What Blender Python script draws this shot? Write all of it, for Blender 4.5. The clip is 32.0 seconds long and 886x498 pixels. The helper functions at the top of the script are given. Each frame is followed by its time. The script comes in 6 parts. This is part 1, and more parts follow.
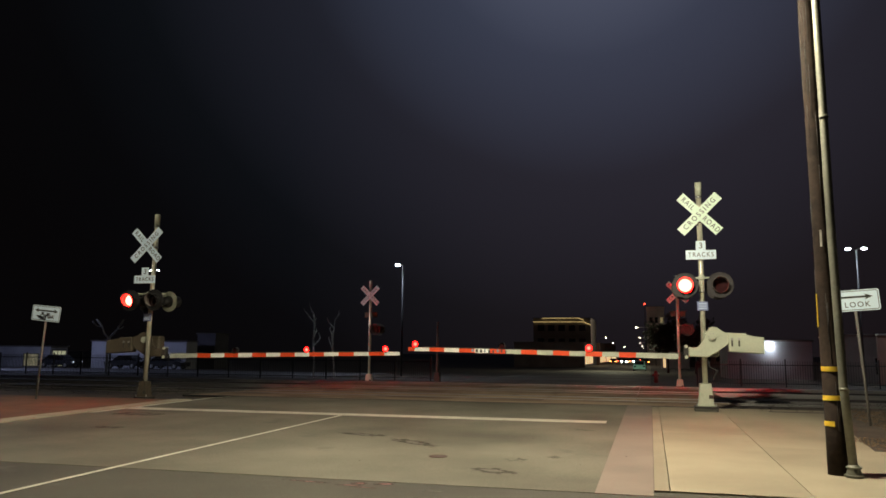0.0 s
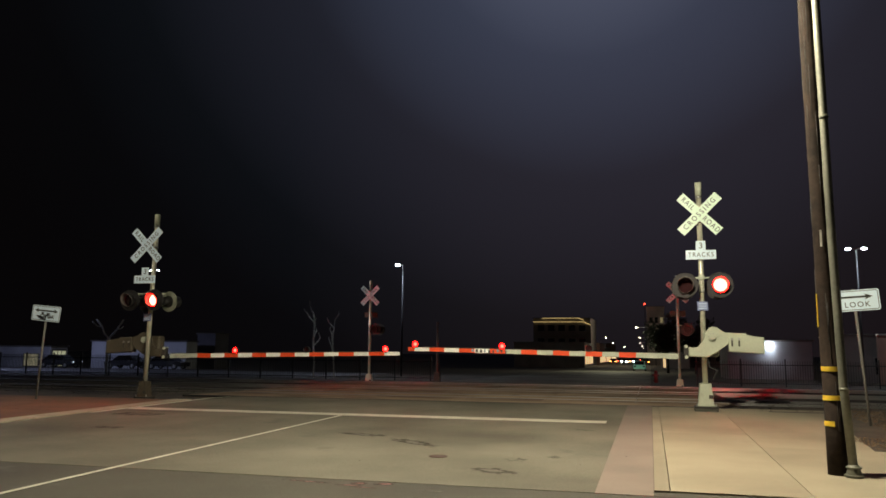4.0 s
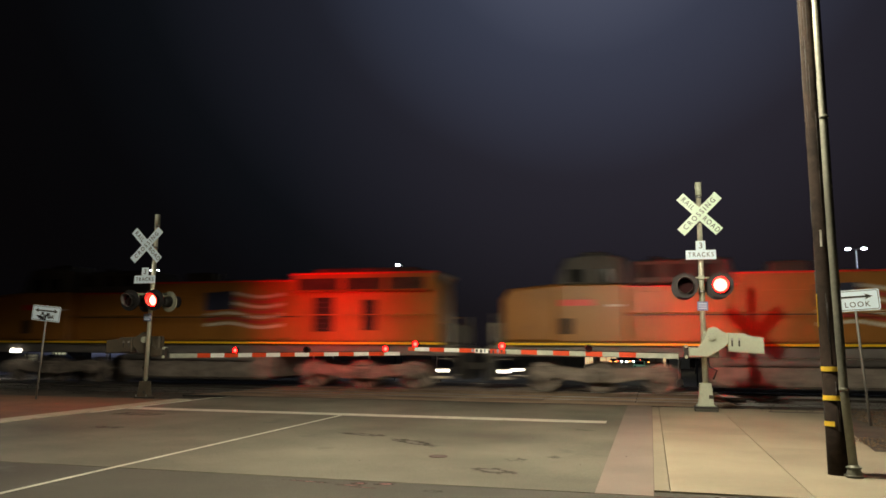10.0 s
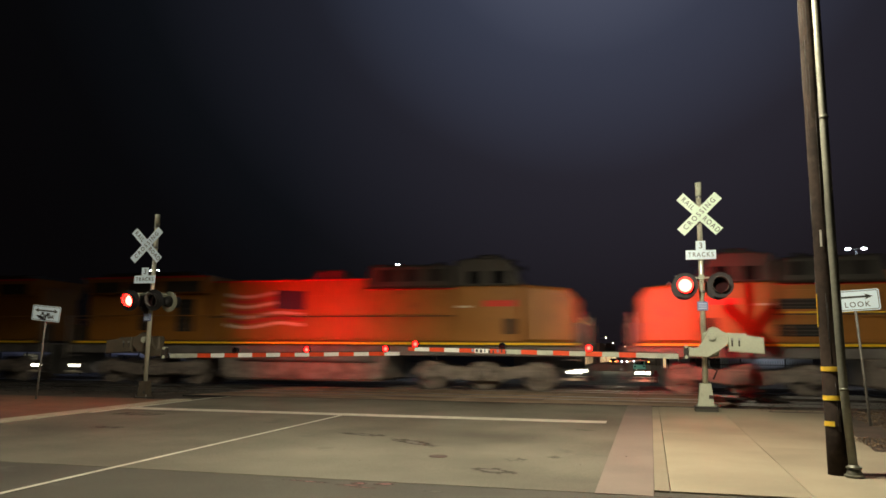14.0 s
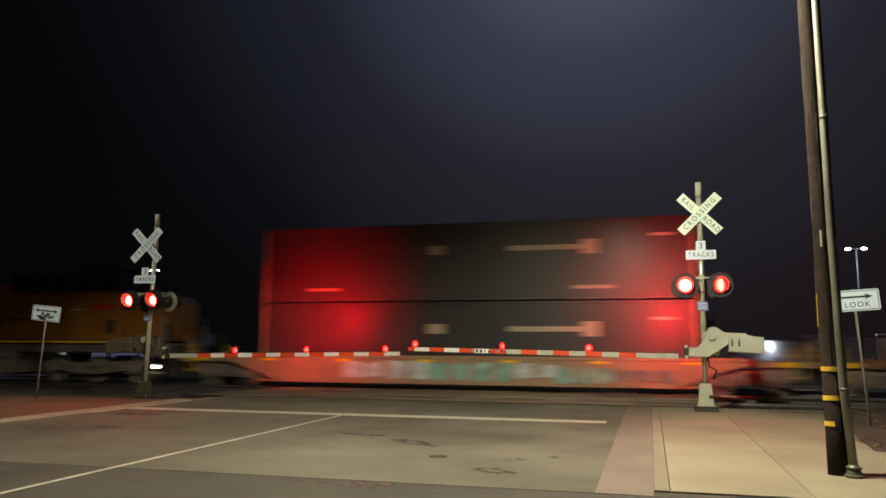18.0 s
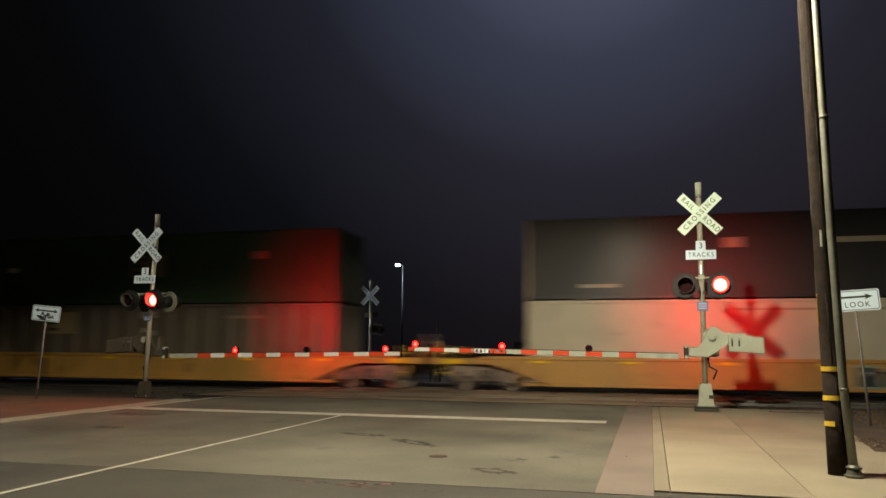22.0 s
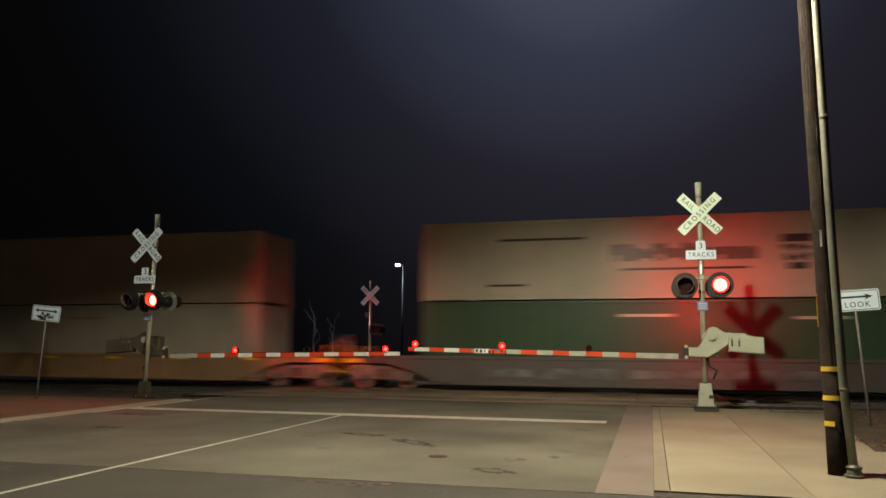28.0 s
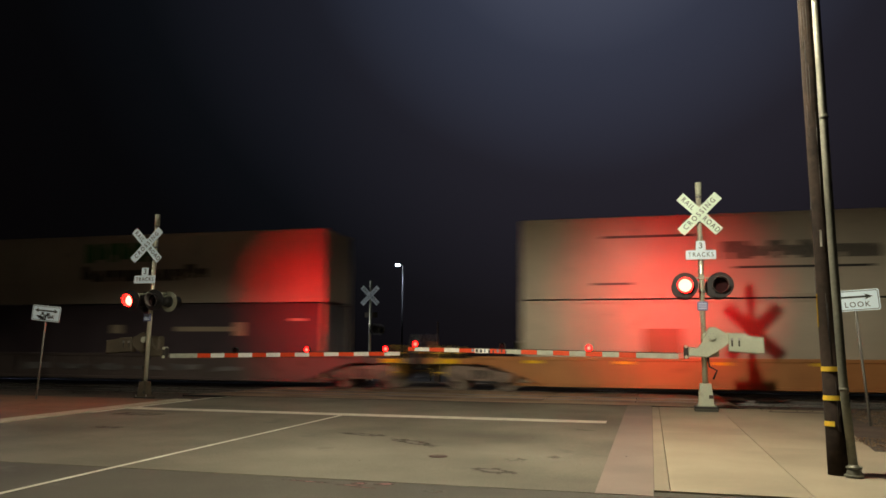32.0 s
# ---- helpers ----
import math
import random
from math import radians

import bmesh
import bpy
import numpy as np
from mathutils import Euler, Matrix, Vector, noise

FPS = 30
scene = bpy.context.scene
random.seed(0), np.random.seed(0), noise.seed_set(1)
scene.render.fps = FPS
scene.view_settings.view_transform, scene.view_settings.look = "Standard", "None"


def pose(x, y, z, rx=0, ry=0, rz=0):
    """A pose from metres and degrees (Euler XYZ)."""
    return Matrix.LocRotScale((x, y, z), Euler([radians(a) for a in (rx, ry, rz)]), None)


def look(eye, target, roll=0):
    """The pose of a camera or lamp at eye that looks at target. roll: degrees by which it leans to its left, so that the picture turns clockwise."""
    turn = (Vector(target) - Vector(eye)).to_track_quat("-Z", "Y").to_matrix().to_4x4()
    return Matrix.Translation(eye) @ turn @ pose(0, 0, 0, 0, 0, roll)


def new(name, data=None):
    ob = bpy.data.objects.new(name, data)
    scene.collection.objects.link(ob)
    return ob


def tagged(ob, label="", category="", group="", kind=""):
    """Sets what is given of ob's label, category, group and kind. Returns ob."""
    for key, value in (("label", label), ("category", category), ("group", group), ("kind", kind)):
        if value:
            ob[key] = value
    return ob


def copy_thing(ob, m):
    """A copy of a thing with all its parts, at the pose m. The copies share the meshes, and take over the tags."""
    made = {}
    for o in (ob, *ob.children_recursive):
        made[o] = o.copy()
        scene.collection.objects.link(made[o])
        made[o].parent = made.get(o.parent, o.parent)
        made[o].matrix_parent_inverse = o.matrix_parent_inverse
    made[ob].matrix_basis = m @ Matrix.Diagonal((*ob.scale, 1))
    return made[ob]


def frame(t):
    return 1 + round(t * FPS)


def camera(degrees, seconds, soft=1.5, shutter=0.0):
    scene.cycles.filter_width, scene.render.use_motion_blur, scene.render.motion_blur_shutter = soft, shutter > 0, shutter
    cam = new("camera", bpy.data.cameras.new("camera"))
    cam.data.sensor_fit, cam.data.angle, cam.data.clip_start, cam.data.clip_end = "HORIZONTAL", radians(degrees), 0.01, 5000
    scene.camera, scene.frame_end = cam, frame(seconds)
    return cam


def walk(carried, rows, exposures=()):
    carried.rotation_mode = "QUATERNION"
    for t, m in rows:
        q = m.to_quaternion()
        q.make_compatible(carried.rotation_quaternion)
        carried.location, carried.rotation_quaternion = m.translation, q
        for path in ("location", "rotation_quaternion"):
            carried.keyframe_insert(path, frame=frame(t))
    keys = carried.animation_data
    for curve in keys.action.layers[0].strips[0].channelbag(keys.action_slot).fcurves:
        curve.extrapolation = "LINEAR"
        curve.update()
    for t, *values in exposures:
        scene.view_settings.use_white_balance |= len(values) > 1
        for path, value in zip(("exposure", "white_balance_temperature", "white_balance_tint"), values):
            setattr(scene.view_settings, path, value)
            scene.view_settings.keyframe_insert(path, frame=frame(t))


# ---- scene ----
cam = camera(59.72, 32.0, soft=1.6, shutter=1.0)
EYE = (0.0, 0.0, 1.53)
AIM = Matrix.Rotation(radians(14.987), 4, "Z") @ Vector((0, math.cos(radians(7.66)), math.sin(radians(7.66))))
walk(cam, [(0.0, look(EYE, Vector(EYE) + AIM, 0.452)), (32.0, look(EYE, Vector(EYE) + AIM, 0.452))],
     exposures=[(0.0, 0.25), (13.0, 0.25), (18.0, 0.19), (25.5, 0.12), (27.5, 0.0), (32.0, 0.0)])

# ---- night sky and lamps ----
world = bpy.data.worlds.new("night")
scene.world = world
world.use_nodes = True
wn, wl = world.node_tree.nodes, world.node_tree.links
wn.clear()
w_co = wn.new("ShaderNodeTexCoord")
w_dot = wn.new("ShaderNodeVectorMath")
w_dot.operation = "DOT_PRODUCT"
# sky brightest towards the street lamp: its glare is put into the sky colour
w_dot.inputs[1].default_value = Vector((-0.06, 0.84, 0.54)).normalized()
w_ramp = wn.new("ShaderNodeValToRGB")
w_els = w_ramp.color_ramp.elements
w_els[0].position, w_els[0].color = 0.72, (0.0016, 0.0013, 0.0015, 1)
w_els[1].position, w_els[1].color = 1.0, (0.060, 0.070, 0.106, 1)
for w_at, w_col in ((0.80, (0.0018, 0.0018, 0.0022, 1)), (0.86, (0.0030, 0.0037, 0.0050, 1)), (0.94, (0.0112, 0.0122, 0.0185, 1)), (0.98, (0.028, 0.034, 0.055, 1))):
    w_els.new(w_at).color = w_col
w_bg = wn.new("ShaderNodeBackground")
w_out = wn.new("ShaderNodeOutputWorld")
wl.new(w_co.outputs["Generated"], w_dot.inputs[0])
wl.new(w_dot.outputs["Value"], w_ramp.inputs[0])
wl.new(w_ramp.outputs[0], w_bg.inputs[0])
# the town's glow, low and wide on the side of the twin lamp
w_dot2 = wn.new("ShaderNodeVectorMath")
w_dot2.operation = "DOT_PRODUCT"
w_dot2.inputs[1].default_value = Vector((0.08, 0.97, 0.17)).normalized()
w_ramp2 = wn.new("ShaderNodeValToRGB")
w_els2 = w_ramp2.color_ramp.elements
w_els2[0].position, w_els2[0].color = 0.72, (0.0, 0.0, 0.0, 1)
w_els2[1].position, w_els2[1].color = 1.0, (0.0068, 0.0040, 0.0046, 1)
for w_at, w_col in ((0.86, (0.0005, 0.0003, 0.0004, 1)), (0.92, (0.0028, 0.0017, 0.0020, 1)), (0.96, (0.0050, 0.0030, 0.0034, 1))):
    w_els2.new(w_at).color = w_col
w_bg2 = wn.new("ShaderNodeBackground")
w_sum = wn.new("ShaderNodeAddShader")
wl.new(w_co.outputs["Generated"], w_dot2.inputs[0])
wl.new(w_dot2.outputs["Value"], w_ramp2.inputs[0])
wl.new(w_ramp2.outputs[0], w_bg2.inputs[0])
wl.new(w_bg.outputs[0], w_sum.inputs[0])
wl.new(w_bg2.outputs[0], w_sum.inputs[1])
wl.new(w_sum.outputs[0], w_out.inputs[0])


def lamp(name, kind, at, watts, color, radius=0.1, aim=None, cone=None, blend=0.5):
    d = bpy.data.lights.new(name, kind)
    d.energy, d.color = watts, color
    d.shadow_soft_size = radius
    if kind == "SPOT":
        d.spot_size, d.spot_blend = radians(cone), blend
    ob = new(name, d)
    ob.matrix_world = look(at, aim) if aim else Matrix.Translation(at)
    return ob


# the street lamp on its arm over the gutter, the twin lamp and the car park lamp behind the tracks
lamp("street_light", "SPOT", (-1.1, 9.6, 7.6), 3650, (1.0, 0.915, 0.69), 0.14, (-0.5, 9.61, 0.0), 174, 0.25)
lamp("street_light_throw", "SPOT", (-1.1, 9.6, 7.6), 1250, (1.0, 0.88, 0.56), 0.14, (-3.3, 26.5, 1.2), 44, 1.0)
# added unseen lamp that fills in the near left asphalt
lamp("street_light_behind", "POINT", (-8.0, 2.0, 8.5), 300, (1.0, 0.80, 0.54), 0.15)
# unseen helper spot over the left pavement, brightens the left mast and signs
lamp("street_light_west", "SPOT", (-16.5, 14.0, 8.5), 540, (1.0, 0.93, 0.74), 0.15, (-16.5, 14.51, 0.0), 140, 0.2)
# unseen spot added off to the left, aimed at the far left crossbuck
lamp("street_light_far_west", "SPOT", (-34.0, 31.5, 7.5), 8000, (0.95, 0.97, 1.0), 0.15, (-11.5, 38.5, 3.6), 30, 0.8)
lamp("twin_light", "SPOT", (13.1, 54.0, 8.15), 650, (0.80, 0.88, 1.0), 0.15, (13.1, 53.8, 0.0), 150, 0.4)
lamp("lot_light", "SPOT", (-20.0, 59.2, 8.35), 900, (0.74, 0.82, 1.0), 0.15, (-20.2, 58.8, 0.0), 150, 0.4)
lamp("yard_light", "POINT", (9.9, 70.7, 2.5), 3.8, (0.8, 0.95, 1.0), 0.1)
# invented blue lamp out of view, tints the sheds and paving behind the fence
lamp("lot_light_west", "POINT", (-62.0, 58.0, 9.0), 2400, (0.55, 0.62, 1.0), 0.2)
# stand-in lamp over the far road, where no fixture hangs; lights road and car
lamp("shop_light", "POINT", (-5.0, 108.0, 5.5), 1600, (0.95, 0.92, 0.64), 0.2)
lamp("far_street_light", "POINT", (-4.0, 176.0, 9.0), 2200, (1.0, 0.86, 0.62), 0.2)


# ---- materials ----
def material(name, color, rough=0.6, metal=0.0, grain=30.0, vary=0.25, blot=1.2, bump=0.1, stain=None, amount=0.0,
             emit=None, power=0.0, spec=0.5, coat=0.0, coat_rough=0.03):
    m = bpy.data.materials.new(name)
    m.use_nodes = True
    n, l = m.node_tree.nodes, m.node_tree.links
    b = n["Principled BSDF"]
    b.inputs["Roughness"].default_value = rough
    b.inputs["Metallic"].default_value = metal
    b.inputs["Specular IOR Level"].default_value = spec
    b.inputs["Coat Weight"].default_value = coat
    b.inputs["Coat Roughness"].default_value = coat_rough
    co = n.new("ShaderNodeTexCoord")
    info = n.new("ShaderNodeObjectInfo")
    shift = n.new("ShaderNodeVectorMath")
    shift.operation = "MULTIPLY_ADD"
    shift.inputs[1].default_value = (17.0, 31.0, 11.0)
    l.new(info.outputs["Random"], shift.inputs[0])
    l.new(co.outputs["Object"], shift.inputs[2])
    fine = n.new("ShaderNodeTexNoise")
    fine.inputs["Scale"].default_value, fine.inputs["Detail"].default_value = grain, 5
    big = n.new("ShaderNodeTexNoise")
    big.inputs["Scale"].default_value, big.inputs["Detail"].default_value = blot, 6
    for t in (fine, big):
        l.new(shift.outputs[0], t.inputs["Vector"])
    mul = n.new("ShaderNodeMath")
    mul.operation = "MULTIPLY_ADD"
    l.new(fine.outputs[0], mul.inputs[0])
    mul.inputs[1].default_value = 0.5
    l.new(big.outputs[0], mul.inputs[2])
    rng = n.new("ShaderNodeMapRange")
    rng.inputs[1].default_value, rng.inputs[2].default_value = 0.55, 0.95
    rng.inputs[3].default_value, rng.inputs[4].default_value = 1 - vary, 1 + vary
    l.new(mul.outputs[0], rng.inputs[0])
    hsv = n.new("ShaderNodeHueSaturation")
    hsv.inputs["Color"].default_value = (*color, 1)
    l.new(rng.outputs[0], hsv.inputs["Value"])
    out = hsv.outputs[0]
    if stain:
        rag = n.new("ShaderNodeTexNoise")
        rag.inputs["Scale"].default_value, rag.inputs["Detail"].default_value, rag.inputs["Roughness"].default_value = blot * 1.7, 8, 0.7
        l.new(shift.outputs[0], rag.inputs["Vector"])
        edge = n.new("ShaderNodeMapRange")
        edge.inputs[1].default_value, edge.inputs[2].default_value = 0.66 - amount * 0.3, 0.78 - amount * 0.2
        l.new(rag.outputs[0], edge.inputs[0])
        mix = n.new("ShaderNodeMix")
        mix.data_type = "RGBA"
        l.new(edge.outputs[0], mix.inputs["Factor"])
        l.new(out, mix.inputs["A"])
        mix.inputs["B"].default_value = (*stain, 1)
        out = mix.outputs["Result"]
    l.new(out, b.inputs["Base Color"])
    rr = n.new("ShaderNodeMapRange")
    rr.inputs[3].default_value, rr.inputs[4].default_value = max(0.02, rough - 0.12), min(1, rough + 0.12)
    l.new(big.outputs[0], rr.inputs[0])
    l.new(rr.outputs[0], b.inputs["Roughness"])
    if bump:
        bp = n.new("ShaderNodeBump")
        bp.inputs["Strength"].default_value, bp.inputs["Distance"].default_value = bump, 0.01
        l.new(fine.outputs[0], bp.inputs["Height"])
        l.new(bp.outputs[0], b.inputs["Normal"])
    if emit:
        b.inputs["Emission Color"].default_value = (*emit, 1)
        b.inputs["Emission Strength"].default_value = power
    return m


M = {}
M["asphalt"] = material("asphalt", (0.148, 0.138, 0.106), 0.8, grain=60, vary=0.45, blot=0.35, bump=0.8, stain=(0.09, 0.082, 0.07), amount=0.2, spec=0.25)
M["asphalt_dark"] = material("asphalt_dark", (0.072, 0.067, 0.052), 0.85, grain=70, vary=0.35, blot=0.5, bump=0.6, stain=(0.11, 0.10, 0.09), amount=0.2)
M["asphalt_worn"] = material("asphalt_worn", (0.32, 0.245, 0.18), 0.95, spec=0.04, grain=50, vary=0.4, blot=0.6, bump=0.5, stain=(0.13, 0.10, 0.085), amount=0.3)
M["concrete"] = material("concrete", (0.305, 0.262, 0.185), 0.85, grain=80, vary=0.2, blot=0.6, bump=0.25, stain=(0.27, 0.22, 0.16), amount=0.2)
M["gutter"] = material("gutter", (0.222, 0.176, 0.145), 0.85, grain=80, vary=0.18, blot=0.7, bump=0.25, stain=(0.20, 0.14, 0.12), amount=0.25)
M["curb"] = material("curb", (0.40, 0.36, 0.265), 0.85, grain=60, vary=0.2, blot=1.0, bump=0.25, stain=(0.18, 0.15, 0.11), amount=0.3)
M["red_paving"] = material("red_paving", (0.18, 0.090, 0.050), 0.85, grain=40, vary=0.3, blot=0.8, bump=0.4)
M["panel_concrete"] = material("panel_concrete", (0.38, 0.295, 0.215), 0.95, spec=0.04, grain=40, vary=0.3, blot=0.6, bump=0.4, stain=(0.16, 0.13, 0.11), amount=0.3)
M["paint"] = material("paint", (0.54, 0.53, 0.43), 0.7, grain=40, vary=0.2, blot=3, bump=0.3, stain=(0.25, 0.23, 0.19), amount=0.25)
M["dirt"] = material("dirt", (0.07, 0.055, 0.042), 0.95, grain=18, vary=0.5, blot=0.9, bump=0.9)
M["stone"] = material("stone", (0.10, 0.09, 0.08), 0.9, grain=20, vary=0.4, blot=2)
M["litter"] = material("litter", (0.17, 0.12, 0.075), 0.9, grain=20, vary=0.5, blot=4)
M["iron"] = material("iron", (0.09, 0.06, 0.05), 0.7, metal=0.6, grain=30, vary=0.3, stain=(0.12, 0.05, 0.03), amount=0.3)
M["rail"] = material("rail", (0.50, 0.49, 0.48), 0.40, metal=1.0, grain=40, vary=0.15)
M["rubber"] = material("rubber", (0.02, 0.02, 0.02), 0.8)
M["tie"] = material("tie", (0.05, 0.04, 0.032), 0.9, vary=0.4, bump=0.6)
M["wood_pole"] = material("wood_pole", (0.023, 0.015, 0.011), 0.9, spec=0.2, grain=14, vary=0.5, blot=2.5, bump=0.8, stain=(0.036, 0.026, 0.018), amount=0.4)
M["conduit"] = material("conduit", (0.165, 0.165, 0.13), 0.5, metal=0.35, grain=20, vary=0.25, stain=(0.16, 0.14, 0.11), amount=0.25)
M["yellow"] = material("yellow", (0.75, 0.50, 0.04), 0.55, vary=0.15)
M["mast"] = material("mast", (0.62, 0.61, 0.48), 0.32, metal=0.3, grain=25, vary=0.2, stain=(0.28, 0.26, 0.20), amount=0.25)
# stained casting, darkened in colour for the dimmer light at the left gate
M["casting_dim"] = material("casting_dim", (0.075, 0.060, 0.040), 0.7, grain=25, vary=0.3, stain=(0.06, 0.048, 0.032), amount=0.35)
M["casting"] = material("casting", (0.50, 0.53, 0.41), 0.55, grain=25, vary=0.10, stain=(0.33, 0.32, 0.24), amount=0.12)
M["galvanised"] = material("galvanised", (0.40, 0.40, 0.38), 0.45, metal=0.8, grain=30, vary=0.2)
M["sign_white"] = material("sign_white", (0.74, 0.89, 1.0), 0.4, grain=30, vary=0.05, blot=3, bump=0.02)
M["sign_green_white"] = material("sign_green_white", (0.70, 0.86, 0.70), 0.4, grain=30, vary=0.06, blot=3, bump=0.02)
M["sign_far"] = material("sign_far", (0.72, 0.80, 0.82), 0.45, vary=0.08, blot=3)
M["sign_black"] = material("sign_black", (0.025, 0.027, 0.022), 0.5)
M["sign_blue"] = material("sign_blue", (0.20, 0.24, 0.45), 0.5)
M["lamp_black"] = material("lamp_black", (0.010, 0.009, 0.009), 0.6, vary=0.2)
M["disc"] = material("disc", (0.030, 0.025, 0.026), 0.6, vary=0.25, blot=4)
# hood insides paler than their black outside: the lens's glow put into the colour
M["hood_inner"] = material("hood_inner", (0.16, 0.14, 0.13), 0.6, vary=0.2)
M["disc_back"] = material("disc_back", (0.30, 0.31, 0.24), 0.55, vary=0.25, blot=4)
M["hood_grey"] = material("hood_grey", (0.5, 0.48, 0.42), 0.5, vary=0.2)
M["lens_dark"] = material("lens_dark", (0.028, 0.006, 0.007), 0.2, coat=0.4)
M["lens_off"] = material("lens_off", (0.009, 0.005, 0.005), 0.6)
M["lens_lit"] = material("lens_lit", (0.6, 0.02, 0.02), 0.3, emit=(1.0, 0.0060, 0.0036), power=250)
M["lens_beam"] = material("lens_beam", (0.6, 0.02, 0.02), 0.3, emit=(1.0, 0.001, 0.010), power=14500)
M["lens_beam_weak"] = material("lens_beam_weak", (0.6, 0.02, 0.02), 0.3, emit=(1.0, 0.001, 0.010), power=8800)
M["lens_beam_faint"] = material("lens_beam_faint", (0.6, 0.02, 0.02), 0.3, emit=(1.0, 0.001, 0.010), power=7000)
M["lens_edge"] = material("lens_edge", (0.6, 0.02, 0.02), 0.3, emit=(1.0, 0.0016, 0.0012), power=60)
M["lens_core"] = material("lens_core", (0.6, 0.02, 0.02), 0.3, emit=(1.0, 0.0050, 0.0030), power=90)
M["lens_small"] = material("lens_small", (0.6, 0.02, 0.02), 0.3, emit=(1.0, 0.0012, 0.0010), power=60)
M["arm_red"] = material("arm_red", (0.72, 0.075, 0.02), 0.4, vary=0.1, blot=4)
M["arm_white"] = material("arm_white", (0.84, 0.84, 0.80), 0.4, vary=0.1, blot=4)
M["arm_grey"] = material("arm_grey", (0.44, 0.46, 0.38), 0.5, vary=0.18, blot=5)
M["graffiti_blue"] = material("graffiti_blue", (0.22, 0.32, 0.42), 0.6)
M["graffiti_dark"] = material("graffiti_dark", (0.04, 0.04, 0.05), 0.6)
M["graffiti_teal"] = material("graffiti_teal", (0.25, 0.48, 0.42), 0.6, vary=0.5, blot=3)
M["graffiti_white"] = material("graffiti_white", (0.58, 0.62, 0.64), 0.6, vary=0.35, blot=4)
M["graffiti_faint"] = material("graffiti_faint", (0.20, 0.19, 0.185), 0.6, vary=0.5, blot=2)
M["armour"] = material("armour", (0.38, 0.155, 0.024), 0.42, grain=25, vary=0.14, blot=0.8, bump=0.05, stain=(0.26, 0.105, 0.028), amount=0.28, coat=0.0)
M["loco_grey"] = material("loco_grey", (0.060, 0.055, 0.048), 0.6, vary=0.3, stain=(0.07, 0.06, 0.05), amount=0.3)
M["loco_under"] = material("loco_under", (0.17, 0.155, 0.14), 0.6, vary=0.35, blot=2, stain=(0.07, 0.055, 0.045), amount=0.4)
M["truck_silver"] = material("truck_silver", (0.29, 0.245, 0.205), 0.65, metal=0.2, vary=0.5, blot=3, stain=(0.07, 0.055, 0.05), amount=0.55)
M["loco_red"] = material("loco_red", (0.75, 0.045, 0.02), 0.35, vary=0.08)
M["reflector_yellow"] = material("reflector_yellow", (0.95, 0.60, 0.02), 0.3, vary=0.05)
M["flag_blue"] = material("flag_blue", (0.03, 0.035, 0.07), 0.45)
M["flag_white"] = material("flag_white", (0.70, 0.62, 0.48), 0.45)
M["flag_red"] = material("flag_red", (0.42, 0.045, 0.03), 0.45)
M["loco_grille"] = material("loco_grille", (0.045, 0.036, 0.026), 0.8, vary=0.5, blot=3)
M["opening"] = material("opening", (0.018, 0.016, 0.014), 0.8, vary=0.4)
M["glass_dark"] = material("glass_dark", (0.012, 0.012, 0.014), 0.08, coat=0.5)
M["headlight"] = material("headlight", (0.9, 0.9, 0.85), 0.3, emit=(1.0, 0.93, 0.74), power=20)
M["headlight_beam"] = material("headlight_beam", (0.9, 0.9, 0.85), 0.3, emit=(1.0, 0.93, 0.78), power=1100)
M["truck_rust"] = material("truck_rust", (0.28, 0.215, 0.18), 0.7, metal=0.1, vary=0.4, blot=3, stain=(0.11, 0.08, 0.065), amount=0.4)
M["steel_dark"] = material("steel_dark", (0.05, 0.045, 0.04), 0.6, metal=0.3, vary=0.3, stain=(0.10, 0.05, 0.03), amount=0.3)


def paint(name, color, dirt=0.25, rough=0.5):
    if name not in M:
        M[name] = material(name, color, rough, grain=20, vary=0.12, blot=0.7, bump=0.05,
                           stain=tuple(0.55 * c for c in color), amount=dirt, coat=0.12, coat_rough=0.24)
    return M[name]


# ---- mesh helpers ----
def box(bm, x0, x1, y0, y1, z0, z1, bevel=0.0):
    c = [bm.verts.new((x, y, z)) for x in (x0, x1) for y in (y0, y1) for z in (z0, z1)]
    fs = [bm.faces.new([c[i] for i in q]) for q in ((0, 1, 3, 2), (4, 6, 7, 5), (0, 4, 5, 1), (2, 3, 7, 6), (0, 2, 6, 4), (1, 5, 7, 3))]
    if bevel:
        es = {e for f in fs for e in f.edges}
        bmesh.ops.bevel(bm, geom=list(es), offset=bevel, segments=1, affect="EDGES")
    return bm


def tube(bm, p, q, r0, r1=None, n=14, caps=True):
    p, q = Vector(p), Vector(q)
    r1 = r0 if r1 is None else r1
    w = (q - p).normalized()
    a = w.orthogonal().normalized()
    b = w.cross(a)
    rings = []
    for c, r in ((p, r0), (q, r1)):
        rings.append([bm.verts.new(c + r * (math.cos(t) * a + math.sin(t) * b)) for t in (2 * math.pi * i / n for i in range(n))])
    for i in range(n):
        f = bm.faces.new((rings[0][i], rings[0][(i + 1) % n], rings[1][(i + 1) % n], rings[1][i]))
        f.smooth = True
    if caps:
        bm.faces.new(rings[0][::-1])
        bm.faces.new(rings[1])
    return bm


